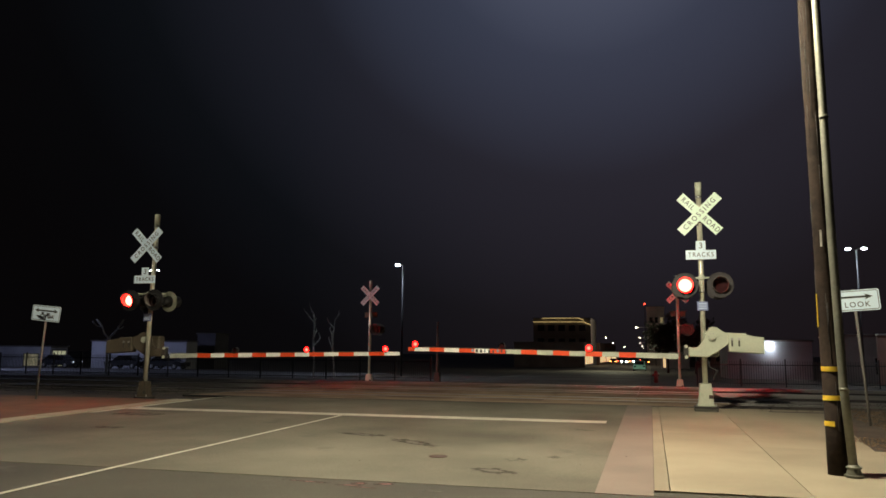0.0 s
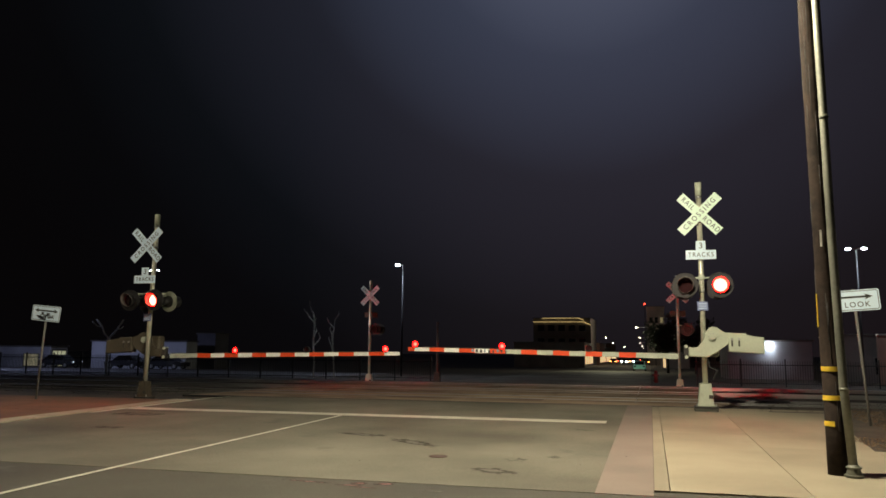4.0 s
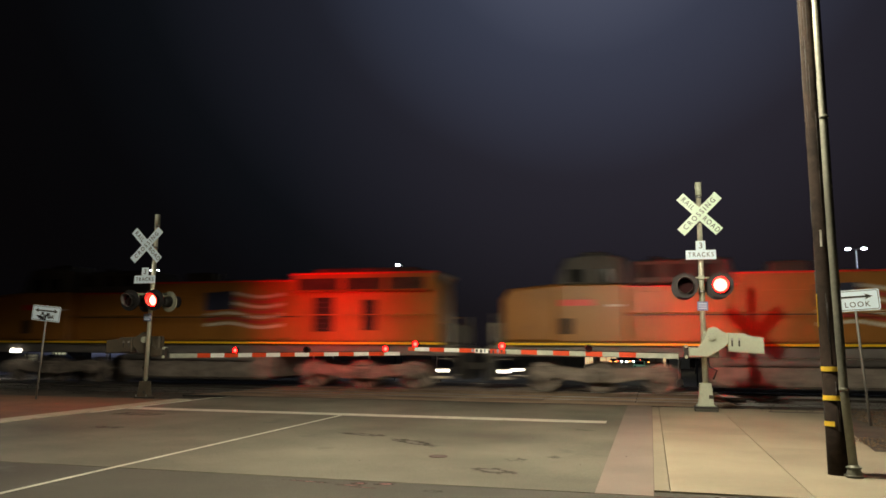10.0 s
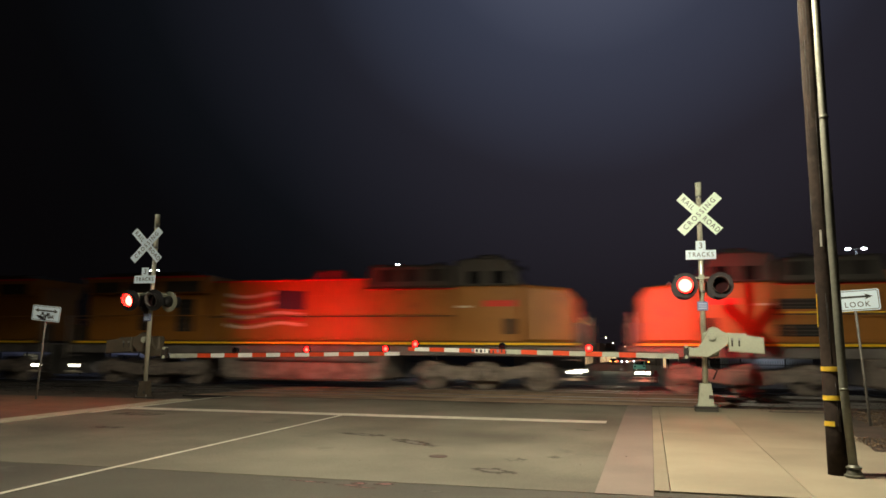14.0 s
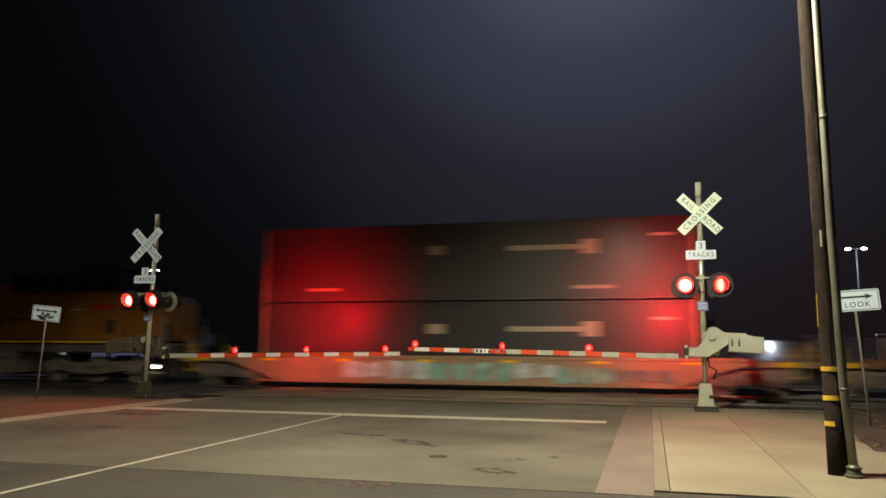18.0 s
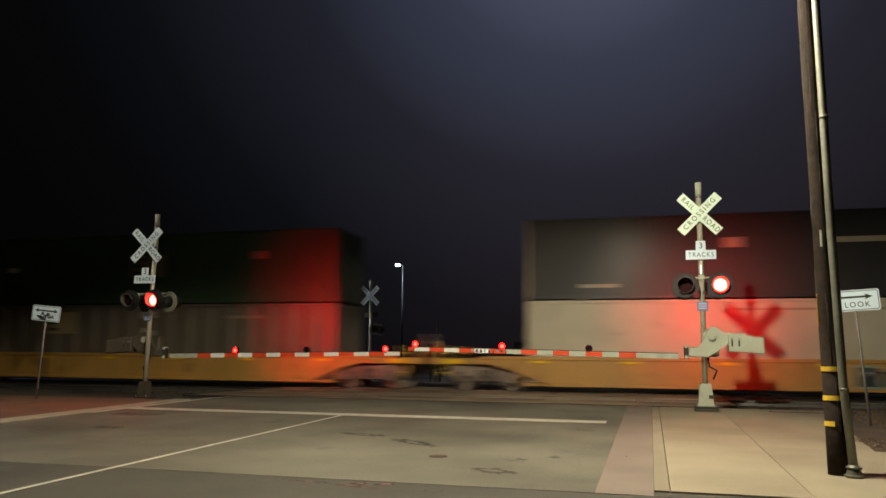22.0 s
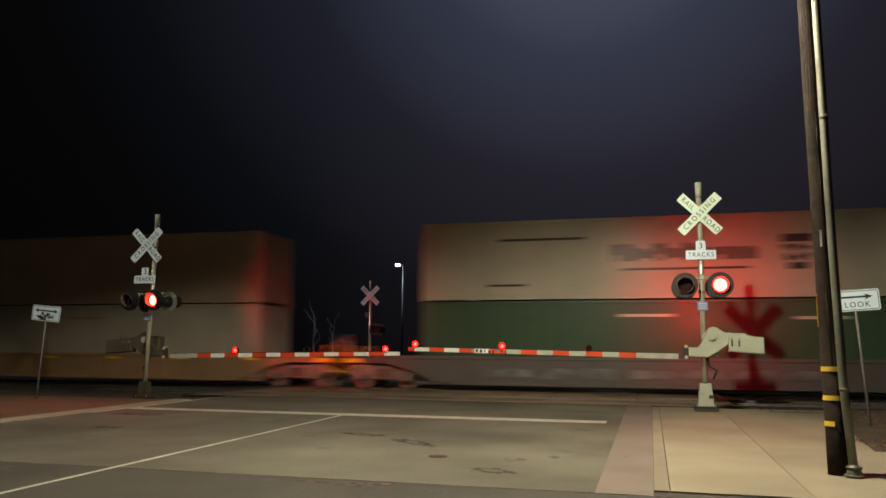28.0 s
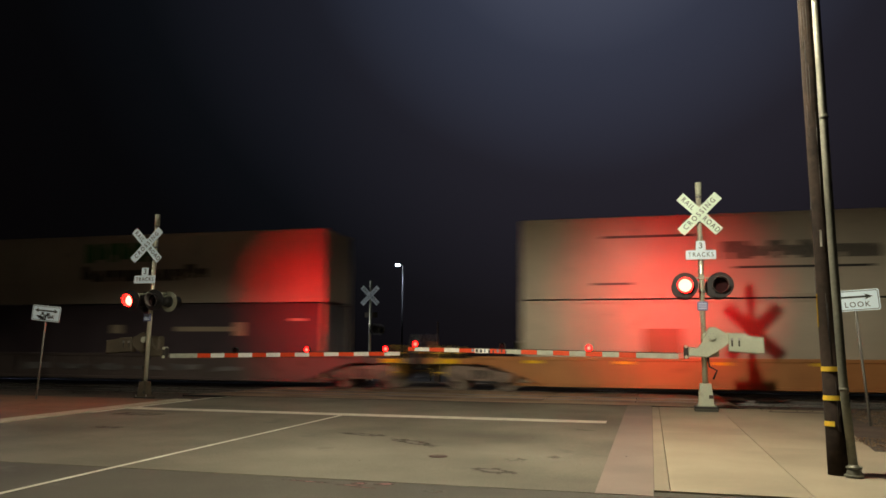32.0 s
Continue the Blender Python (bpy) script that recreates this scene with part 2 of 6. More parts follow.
def sweep(bm, pts, r, n=14):
    """One bent tube along several points."""
    pts = [Vector(p) for p in pts]
    rings = []
    a = None
    for i, c in enumerate(pts):
        w = (pts[min(i + 1, len(pts) - 1)] - pts[max(i - 1, 0)]).normalized()
        a = w.orthogonal().normalized() if a is None else (a - a.dot(w) * w).normalized()
        b = w.cross(a)
        rings.append([bm.verts.new(c + r * (math.cos(t) * a + math.sin(t) * b)) for t in (2 * math.pi * k / n for k in range(n))])
    for p, q in zip(rings, rings[1:]):
        for i in range(n):
            bm.faces.new((p[i], p[(i + 1) % n], q[(i + 1) % n], q[i])).smooth = True
    bm.faces.new(rings[0][::-1])
    bm.faces.new(rings[-1])
    return bm


def pipe(bm, p, q, r_out, r_in, n=24):
    """An open-ended tube with a wall."""
    p, q = Vector(p), Vector(q)
    w = (q - p).normalized()
    a = w.orthogonal().normalized()
    b = w.cross(a)
    def ring(c, r):
        return [bm.verts.new(c + r * (math.cos(t) * a + math.sin(t) * b)) for t in (2 * math.pi * i / n for i in range(n))]
    rs = [ring(p, r_out), ring(q, r_out), ring(q, r_in), ring(p, r_in)]
    for k in range(4):
        s, t = rs[k], rs[(k + 1) % 4]
        for i in range(n):
            f = bm.faces.new((s[i], s[(i + 1) % n], t[(i + 1) % n], t[i]))
            f.smooth = k in (0, 2)
    return bm


def prism(bm, pts, y0, y1, bevel=0.0):
    """A polygon in x and z, drawn out from y0 to y1."""
    area = sum(a[0] * b[1] - b[0] * a[1] for a, b in zip(pts, pts[1:] + pts[:1]))
    if area < 0:
        pts = pts[::-1]
    a = [bm.verts.new((x, y0, z)) for x, z in pts]
    b = [bm.verts.new((x, y1, z)) for x, z in pts]
    fs = [bm.faces.new(a), bm.faces.new(b[::-1])]
    for i in range(len(pts)):
        j = (i + 1) % len(pts)
        fs.append(bm.faces.new((a[j], a[i], b[i], b[j])))
    if bevel:
        es = {e for f in fs[:2] for e in f.edges}
        bmesh.ops.bevel(bm, geom=list(es), offset=bevel, segments=1, affect="EDGES")
    return bm


def mesh_of(name, bm, mats):
    me = bpy.data.meshes.new(name)
    bm.normal_update()
    bm.to_mesh(me)
    bm.free()
    for m in (mats if isinstance(mats, (list, tuple)) else [mats]):
        me.materials.append(m)
    return me


def part(name, bm, mat, parent, label=""):
    ob = new(name, mesh_of(name, bm, mat) if isinstance(bm, bmesh.types.BMesh) else bm)
    ob.parent = parent
    return tagged(ob, label=label)


def B():
    return bmesh.new()


def thing(name, at, label, category, group="", kind="", turn=0):
    ob = new(name)
    ob.empty_display_size = 0.2
    ob.matrix_world = pose(*at, 0, 0, turn)
    return tagged(ob, label, category, group, kind)


def writing(name, text, size, m, mat, parent, label="", spread=1.0, squeeze=1.0):
    """Raised flat letters; m places them, reading along its x axis."""
    cu = bpy.data.curves.new(name, "FONT")
    cu.body, cu.size, cu.align_x, cu.align_y, cu.extrude, cu.space_character = text, size, "CENTER", "CENTER", 0.002, spread
    tmp = new(name, cu)
    me = bpy.data.meshes.new_from_object(tmp.evaluated_get(bpy.context.evaluated_depsgraph_get()))
    bpy.data.objects.remove(tmp)
    me.materials.clear()
    me.materials.append(mat)
    me.transform(m @ Matrix.Diagonal((squeeze, 1, 1, 1)))
    ob = new(name, me)
    ob.parent = parent
    return tagged(ob, label=label)


# ---- the ground's profile along the road ----
def level(v):
    return float(np.interp(v, [-300, 0, 19.5, 22.4, 34.8, 38, 48, 120, 400, 2500],
                           [0.0, 0.0, 0.238, 0.20, 0.20, 0.0, -0.2, -0.9, -1.5, -2.5]))


V_LINES = [-300, -60, -10, 0, 4, 8, 12, 16, 19.5, 21, 22.4, 26, 30, 34.8, 36, 38, 42, 48, 60, 80, 120, 200, 400, 900, 2500]


def strip(bm, u0, u1, v0, v1, up=0.0, thick=0.2, us=None):
    """A slab that follows the ground between two lines along the road."""
    vs = [v0] + [v for v in V_LINES if v0 < v < v1] + [v1]
    us = us or [u0, u1]
    top = [[bm.verts.new((u, v, level(v) + up)) for u in us] for v in vs]
    for i in range(len(vs) - 1):
        for j in range(len(us) - 1):
            bm.faces.new((top[i][j], top[i][j + 1], top[i + 1][j + 1], top[i + 1][j]))
    rim = [r[0] for r in top] + top[-1][1:] + [r[-1] for r in top[-2::-1]] + top[0][-2:0:-1]
    low = [bm.verts.new(v.co - Vector((0, 0, thick))) for v in rim]
    for i in range(len(rim)):
        j = (i + 1) % len(rim)
        bm.faces.new((rim[i], rim[j], low[j], low[i]))
    return bm


def laid(name, bm, mat, label, category="", kind="structure"):
    return tagged(new(name, mesh_of(name, bm, mat)), label, category, kind=kind)

# ---- ground, road, pavements ----
M["tar"] = material("tar", (0.035, 0.034, 0.032), 0.6, vary=0.3, blot=3)
laid("ground", strip(B(), -2500, 2500, -300, 2500, -0.07, 0.3, us=[-2500, -300, -60, -20, 0, 20, 60, 300, 2500]), M["dirt"], "dark bare earth around the railway crossing", "ground")
road = laid("road", strip(B(), -11.9, -0.6, 8.4, 20.8, 0.0), M["asphalt"], "worn grey asphalt road rising to the tracks", "road")
laid("road_beyond", strip(B(), -11.9, -0.05, 37.0, 2500, 0.0), M["asphalt"], "asphalt road running away beyond the tracks", "road")
laid("cross_street", strip(B(), -70, 70, -60, 8.396, -0.004), M["asphalt_dark"], "darker asphalt of the crossing street", "road")
laid("street_edge", strip(B(), -0.0, 70, 8.375, 8.612, 0.0), M["asphalt_dark"], "dark asphalt edge along the pavement", "road")
laid("crossing_seam", strip(B(), -13.6, 2.2, 20.72, 20.83, 0.004, 0.05), M["tar"], "dark tar seam across the road", "seam")
laid("crossing_apron", strip(B(), -13.6, 2.2, 20.83, 22.3, -0.004), M["asphalt_worn"], "stained asphalt apron before the rails", "road")
laid("crossing_apron_far", strip(B(), -13.6, 2.2, 34.95, 36.97, -0.004), M["asphalt_worn"], "stained asphalt apron behind the rails", "road")
laid("gutter", strip(B(), -0.598, -0.006, 8.38, 20.7, 0.003), M["gutter"], "pinkish concrete gutter beside the road", "gutter")


def slab(u0, u1, v0, v1, up):
    return strip(B(), u0, u1, v0, v1, up, 0.16)


walk_right = thing("pavement", (0, 0, 0), "pale concrete pavement with scored joints", "pavement", kind="structure")
for j, (u0, u1) in enumerate(((0.0, 0.155), (0.165, 1.545))):
    v_cuts = [8.62, 14.2, 20.2] if j else [8.62, 20.2]
    for a, b in zip(v_cuts, v_cuts[1:]):
        part("slab" if j else "curb", slab(u0, u1, a + 0.003, b - 0.003, 0.018), M["concrete"], walk_right)


def flared(bm, edge, up, thick):
    """A slab between u = 1.555 and a side edge that flares out, following the ground."""
    top = [(bm.verts.new((1.555, v, level(v) + up)), bm.verts.new((u, v, level(v) + up))) for v, u in edge]
    for (a, b), (c, d) in zip(top, top[1:]):
        bm.faces.new((a, b, d, c))
    rim = [p[0] for p in top] + [p[1] for p in top[::-1]]
    low = [bm.verts.new(p.co - Vector((0, 0, thick))) for p in rim]
    for i in range(len(rim)):
        k = (i + 1) % len(rim)
        bm.faces.new((rim[k], rim[i], low[i], low[k]))
    return bm


part("slab", flared(B(), [(8.623, 3.08), (12.62, 3.08)], 0.018, 0.16), M["concrete"], walk_right)
part("slab", flared(B(), [(12.626, 3.08), (14.63, 3.29), (17.5, 3.63), (20.2, 3.95)], 0.018, 0.16), M["concrete"], walk_right)
part("slab", slab(3.09, 9.0, 8.62, 12.58, 0.018), M["concrete"], walk_right)
laid("verge", strip(B(), 2.6, 40, 12.47, 21.0, 0.006), M["dirt"], "bare dirt verge with dry litter", "verge")

walk_left = thing("pavement_red", (0, 0, 0), "reddish paved pavement with a pale concrete curb", "pavement", kind="structure")
for a in np.arange(8.6, 18.6, 2.5):
    part("curb", slab(-12.4, -11.93, a + 0.006, min(a + 2.494, 18.6), 0.022), M["curb"], walk_left, "pale concrete curb stone")
for a in np.arange(8.6, 18.6, 2.06):
    for u in np.arange(-21.25, -12.5, 2.2):
        part("paving_panel", slab(u + 0.01, u + 2.185, a + 0.008, min(a + 2.052, 18.4), 0.018), M["red_paving"], walk_left)

marks = thing("road_markings", (0, 0, 0), "worn white stop line and lane lines on asphalt", "road marking", kind="structure")
part("stop_line", strip(B(), -11.7, -0.88, 15.64, 16.12, 0.004, 0.003), M["paint"], marks)
part("lane_line", strip(B(), -6.44, -6.37, 0.5, 15.6, 0.005, 0.003), M["paint"], marks)
part("edge_line", strip(B(), -11.88, -11.76, 14.6, 20.4, 0.004, 0.003), M["paint"], marks)

def soaked(name, color, rough, reach, scale):
    """A stain that breaks up and fades towards its ragged rim."""
    m = material(name, color, rough, vary=0.35, blot=5, spec=0.25)
    n, l = m.node_tree.nodes, m.node_tree.links
    co = n.new("ShaderNodeTexCoord")
    far = n.new("ShaderNodeVectorMath")
    far.operation = "LENGTH"
    l.new(co.outputs["UV"], far.inputs[0])
    speck = n.new("ShaderNodeTexNoise")
    speck.inputs["Scale"].default_value, speck.inputs["Detail"].default_value, speck.inputs["Roughness"].default_value = scale, 8, 0.7
    l.new(co.outputs["Object"], speck.inputs["Vector"])
    add = n.new("ShaderNodeMath")
    add.operation = "MULTIPLY_ADD"
    l.new(far.outputs["Value"], add.inputs[0])
    add.inputs[1].default_value = -0.42
    l.new(speck.outputs[0], add.inputs[2])
    rim = n.new("ShaderNodeMapRange")
    rim.inputs[1].default_value, rim.inputs[2].default_value = reach, reach + 0.26
    l.new(add.outputs[0], rim.inputs[0])
    l.new(rim.outputs[0], n["Principled BSDF"].inputs["Alpha"])
    return m


M["oil"] = soaked("oil", (0.104, 0.096, 0.075), 0.7, 0.16, 3.5)
M["chalk"] = soaked("chalk", (0.215, 0.202, 0.162), 0.85, 0.36, 11.0)
M["spray_pink"] = soaked("spray_pink", (0.21, 0.105, 0.098), 0.8, 0.14, 9.0)


def stain_sheet(u, v, ru, rv, seed, ragged, turn, up=0.0045):
    """A thin sheet with a ragged outline that follows the road."""
    rnd = random.Random(seed)
    bm = B()
    uv = bm.loops.layers.uv.new("UVMap")
    n = 22
    hub = bm.verts.new((u, v, level(v) + up))
    ring = []
    for i in range(n):
        a = 2 * math.pi * i / n
        k = 1 - ragged * rnd.random()
        x, y = ru * k * math.cos(a), rv * k * math.sin(a)
        x, y = x * math.cos(turn) - y * math.sin(turn), x * math.sin(turn) + y * math.cos(turn)
        ring.append(bm.verts.new((u + x, v + y, level(v + y) + up)))
    for i in range(n):
        f = bm.faces.new((hub, ring[i], ring[(i + 1) % n]))
        for loop in f.loops:
            if loop.vert != hub:
                a = 2 * math.pi * ring.index(loop.vert) / n
                loop[uv].uv = (math.cos(a), math.sin(a))
    return bm


def blot(name, u, v, ru, rv, mat, label, category, seed, ragged=0.3, turn=0.0):
    return laid(name, stain_sheet(u, v, ru, rv, seed, ragged, turn), mat, label, category)


blot("tar_stain", -3.6, 11.75, 0.85, 0.30, M["oil"], "dark tar stain on the asphalt road", "stain", 3, turn=-0.7)
blot("tar_stain", -4.7, 12.5, 0.6, 0.25, M["oil"], "dark tar stain on the asphalt road", "stain", 4, turn=-0.3)
blot("tar_stain", -1.85, 9.45, 0.5, 0.22, M["oil"], "dark smear on the asphalt road", "stain", 5, turn=-0.35)
blot("tar_stain", -9.5, 12.2, 0.45, 0.25, M["oil"], "dark oil spot on the asphalt road", "stain", 6)
blot("tar_stain", -10.6, 14.6, 0.9, 0.45, M["oil"], "dark oil spot on the asphalt road", "stain", 16)
blot("pale_scuff", -1.75, 10.4, 0.40, 0.55, M["chalk"], "pale scuff on the asphalt road", "stain", 7)
blot("pale_scuff", -1.3, 10.8, 0.32, 0.45, M["chalk"], "pale scuff on the asphalt road", "stain", 8)
blot("pale_scuff", -1.2, 14.3, 0.65, 0.25, M["chalk"], "pale scuff on the asphalt road", "stain", 9)
blot("pale_scuff", -2.2, 8.0, 0.40, 0.25, M["chalk"], "pale scuff on the dark asphalt", "stain", 10)
pink = thing("utility_marking", (0, 0, 0), "faded pink spray marks on dark asphalt", "spray marking", kind="structure")
for u, v, ru, rv, turn, seed in ((-3.72, 8.15, 0.42, 0.045, -0.10, 31), (-3.18, 8.06, 0.26, 0.05, 0.0, 32), (-2.98, 7.98, 0.26, 0.04, -0.05, 33), (-3.12, 8.2, 0.12, 0.13, 0.5, 34), (-2.84, 8.24, 0.17, 0.12, 0.2, 35)):
    part("stroke", stain_sheet(u, v, ru, rv, seed, 0.25, turn, 0.006), M["spray_pink"], pink)
cover = thing("valve_cover", (-2.84, 10.44, level(10.44)), "small rusty iron valve cover in the asphalt", "manhole cover")
part("ring", pipe(B(), (0, 0, -0.05), (0, 0, 0.008), 0.13, 0.105), M["iron"], cover)
part("lid", tube(B(), (0, 0, -0.05), (0, 0, 0.005), 0.10, n=24), M["iron"], cover)

# ---- three tracks ----
TRACKS = (24.1, 28.6, 33.1)
RAIL_TOP = 0.2


def rail_profile(bm, v, z, u0, u1):
    pts = [(-0.07, 0), (0.07, 0), (0.07, 0.012), (0.012, 0.03), (0.012, 0.12), (0.036, 0.13), (0.036, 0.165), (-0.036, 0.165), (-0.036, 0.13), (-0.012, 0.12), (-0.012, 0.03), (-0.07, 0.012)]
    a = [bm.verts.new((u0, v + y, z - 0.165 + h)) for y, h in pts]
    b = [bm.verts.new((u1, v + y, z - 0.165 + h)) for y, h in pts]
    bm.faces.new(a[::-1])
    bm.faces.new(b)
    for i in range(len(pts)):
        j = (i + 1) % len(pts)
        bm.faces.new((a[i], a[j], b[j], b[i]))
    return bm


for tc in TRACKS:
    tr = thing("railway_track", (0, 0, 0), "railway track with bright worn rail heads", "railway track", "tracks of the crossing", "structure")
    for s in (-1, 1):
        part("rail", rail_profile(B(), tc + s * 0.755, RAIL_TOP, -600, 600), M["rail"], tr)
    bm = B()
    for lo, hi in ((-60, -13.9), (2.6, 60)):
        for u in np.arange(lo, hi, 0.5):
            box(bm, u, u + 0.22, tc - 1.3, tc + 1.3, -0.12, 0.02)
    tagged(part("sleepers", bm, M["tie"], tr), kind="stuff")
    tagged(part("ballast", strip(B(), -600, -13.8, tc - 2.0, tc + 2.0, -0.19), M["stone"], tr, "dark gravel ballast"), kind="stuff")
    tagged(part("ballast", strip(B(), 2.3, 600, tc - 2.0, tc + 2.0, -0.19), M["stone"], tr, "dark gravel ballast"), kind="stuff")

planks = thing("crossing_surface", (0, 0, 0), "worn concrete and asphalt crossing panels between rails", "crossing surface", kind="structure")
cuts = [22.33]
for tc in TRACKS:
    cuts += [tc - 0.83, tc - 0.68, tc + 0.68, tc + 0.83]
cuts.append(34.92)
for a, b in zip(cuts, cuts[1:]):
    if b - a < 0.2:
        continue
    inside = abs(b - a - 1.36) < 0.01
    for u in np.arange(-13.6, 2.0, 2.63):
        part("panel", strip(B(), u + 0.012, u + 2.618, a + 0.01, b - 0.01, -0.012 if inside else -0.006, 0.15), M["panel_concrete"] if inside else M["asphalt_worn"], planks)


def scatter(name, n, u0, u1, v0, v1, size, mat, seed, label, up):
    rnd = random.Random(seed)
    bm = B()
    for _ in range(n):
        u, v, s = rnd.uniform(u0, u1), rnd.uniform(v0, v1), size * rnd.uniform(0.4, 1.3)
        c = Vector((u, v, level(v) + up))
        vs = [bm.verts.new(c + Vector((rnd.uniform(-s, s), rnd.uniform(-s, s), rnd.uniform(0, s)))) for _ in range(4)]
        for q in ((0, 1, 2), (0, 2, 3), (0, 3, 1), (1, 3, 2)):
            bm.faces.new([vs[i] for i in q])
    return laid(name, bm, mat, label, "debris", "stuff")


scatter("dry_litter", 3600, 3.12, 9.0, 12.66, 14.4, 0.03, M["litter"], 21, "dry leaves and litter on the dirt verge", 0.008)
scatter("dry_litter", 7000, 4.05, 9.0, 14.4, 20.5, 0.03, M["litter"], 25, "dry leaves and litter on the dirt verge", 0.008)
scatter("loose_gravel", 1500, 2.4, 14.0, 19.6, 26.0, 0.03, M["stone"], 22, "loose gravel beside the rails", 0.0)
scatter("loose_gravel", 1500, -28.0, -13.8, 19.6, 26.0, 0.03, M["stone"], 23, "loose gravel beside the rails", 0.0)
scatter("grit", 160, -11.5, 2.5, 8.7, 19.5, 0.012, M["stone"], 24, "fine grit on the road", 0.004)

# ---- crossing signals ----
CYCLE, LEFT_ON, RIGHT_ON = 1.192, 5.52, 6.11
FLASHERS = []


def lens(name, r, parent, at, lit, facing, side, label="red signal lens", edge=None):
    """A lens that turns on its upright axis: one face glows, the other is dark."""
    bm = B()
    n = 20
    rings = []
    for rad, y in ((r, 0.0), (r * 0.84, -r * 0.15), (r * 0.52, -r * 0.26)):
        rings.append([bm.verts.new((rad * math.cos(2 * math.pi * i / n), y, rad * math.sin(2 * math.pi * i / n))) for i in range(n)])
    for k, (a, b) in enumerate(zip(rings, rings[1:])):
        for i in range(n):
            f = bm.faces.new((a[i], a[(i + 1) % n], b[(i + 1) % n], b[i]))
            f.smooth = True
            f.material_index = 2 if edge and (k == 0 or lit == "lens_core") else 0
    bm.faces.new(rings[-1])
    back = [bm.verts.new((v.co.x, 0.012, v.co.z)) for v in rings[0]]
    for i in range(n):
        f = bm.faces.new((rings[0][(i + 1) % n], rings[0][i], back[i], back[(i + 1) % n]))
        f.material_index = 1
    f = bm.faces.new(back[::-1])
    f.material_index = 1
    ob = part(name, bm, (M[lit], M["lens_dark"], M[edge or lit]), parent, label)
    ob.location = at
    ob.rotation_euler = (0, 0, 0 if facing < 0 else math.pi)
    # the half turn stands in for the lamp switching on and off
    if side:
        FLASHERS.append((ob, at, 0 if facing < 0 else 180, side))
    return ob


def visor(bm, at, r, length, facing, share=0.93, n=22):
    """The hood over a lens: part of a thin cylinder, open below."""
    x, y, z = at
    a0 = math.pi / 2 - math.pi * share
    def ring(yy, rad, cut):
        return [bm.verts.new((x + rad * math.cos(a), yy + (cut * (0.5 - 0.5 * math.sin(a))) * -facing * length * 0.6, z + rad * math.sin(a)))
                for a in (a0 + 2 * math.pi * share * i / n for i in range(n + 1))]
    rs = [ring(y, r, 0), ring(y + facing * length, r, 1), ring(y + facing * length, r - 0.008, 1), ring(y, r - 0.008, 0)]
    for k in range(4):
        for i in range(n):
            f = bm.faces.new((rs[k][i], rs[k][i + 1], rs[(k + 1) % 4][i + 1], rs[(k + 1) % 4][i]))
            f.smooth = k in (0, 2)
            f.material_index = 1 if k in (1, 2) else 0
    return bm


def lamp_head(parent, x, z, facing, side, live, beam, swing=0.0, glow="lens_beam", target="disc"):
    """One flashing light: target disc, housing, hood and lens."""
    y = 0.34 * facing
    head = part("signal_light", tube(B(), (x, y - 0.24 * facing, z), (x, y - 0.02 * facing, z), 0.11, 0.165 if beam else 0.185, 20), M["lamp_black"], parent, "black flashing signal light with round target")
    part("target_disc", pipe(B(), (x, y, z), (x, y + 0.014 * facing, z), 0.285, 0.163 if beam else 0.183, 28), M[target], head, "dark round target disc")
    part("rim", pipe(B(), (x, y - 0.004 * facing, z), (x, y + 0.03 * facing, z), 0.292, 0.274, 28), M[target], head)
    hood = B()
    if beam:
        pipe(hood, (x, y - 0.04 * facing, z), (x, y + 0.33 * facing, z), 0.1625, 0.118, 28)
    else:
        visor(hood, (x, y, z), 0.183, 0.26, facing)
        pipe(hood, (x, y - 0.04 * facing, z), (x, y + 0.05 * facing, z), 0.1828, 0.178, 28)
    part("hood", hood, (M["hood_grey"] if beam and target == "disc" else M["lamp_black"], M["hood_inner"]), head)
    if beam:
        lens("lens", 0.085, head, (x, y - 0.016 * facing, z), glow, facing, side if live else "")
        head.matrix_basis = Matrix.Translation((x, y, z)) @ Matrix.Rotation(radians(swing), 4, "Z") @ Matrix.Rotation(radians(2), 4, "X") @ Matrix.Translation((-x, -y, -z))
    else:
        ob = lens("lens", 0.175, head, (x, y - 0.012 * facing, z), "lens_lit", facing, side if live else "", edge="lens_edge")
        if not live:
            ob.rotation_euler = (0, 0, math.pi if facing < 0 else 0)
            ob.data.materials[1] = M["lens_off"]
    return head


def blade(bm, angle, y):
    c, s = math.cos(angle), math.sin(angle)
    pts = [(-0.61, -0.114), (0.61, -0.114), (0.61, 0.114), (-0.61, 0.114)]
    prism(bm, [(x * c - z * s, x * s + z * c) for x, z in pts], y - 0.006, y)
    return bm


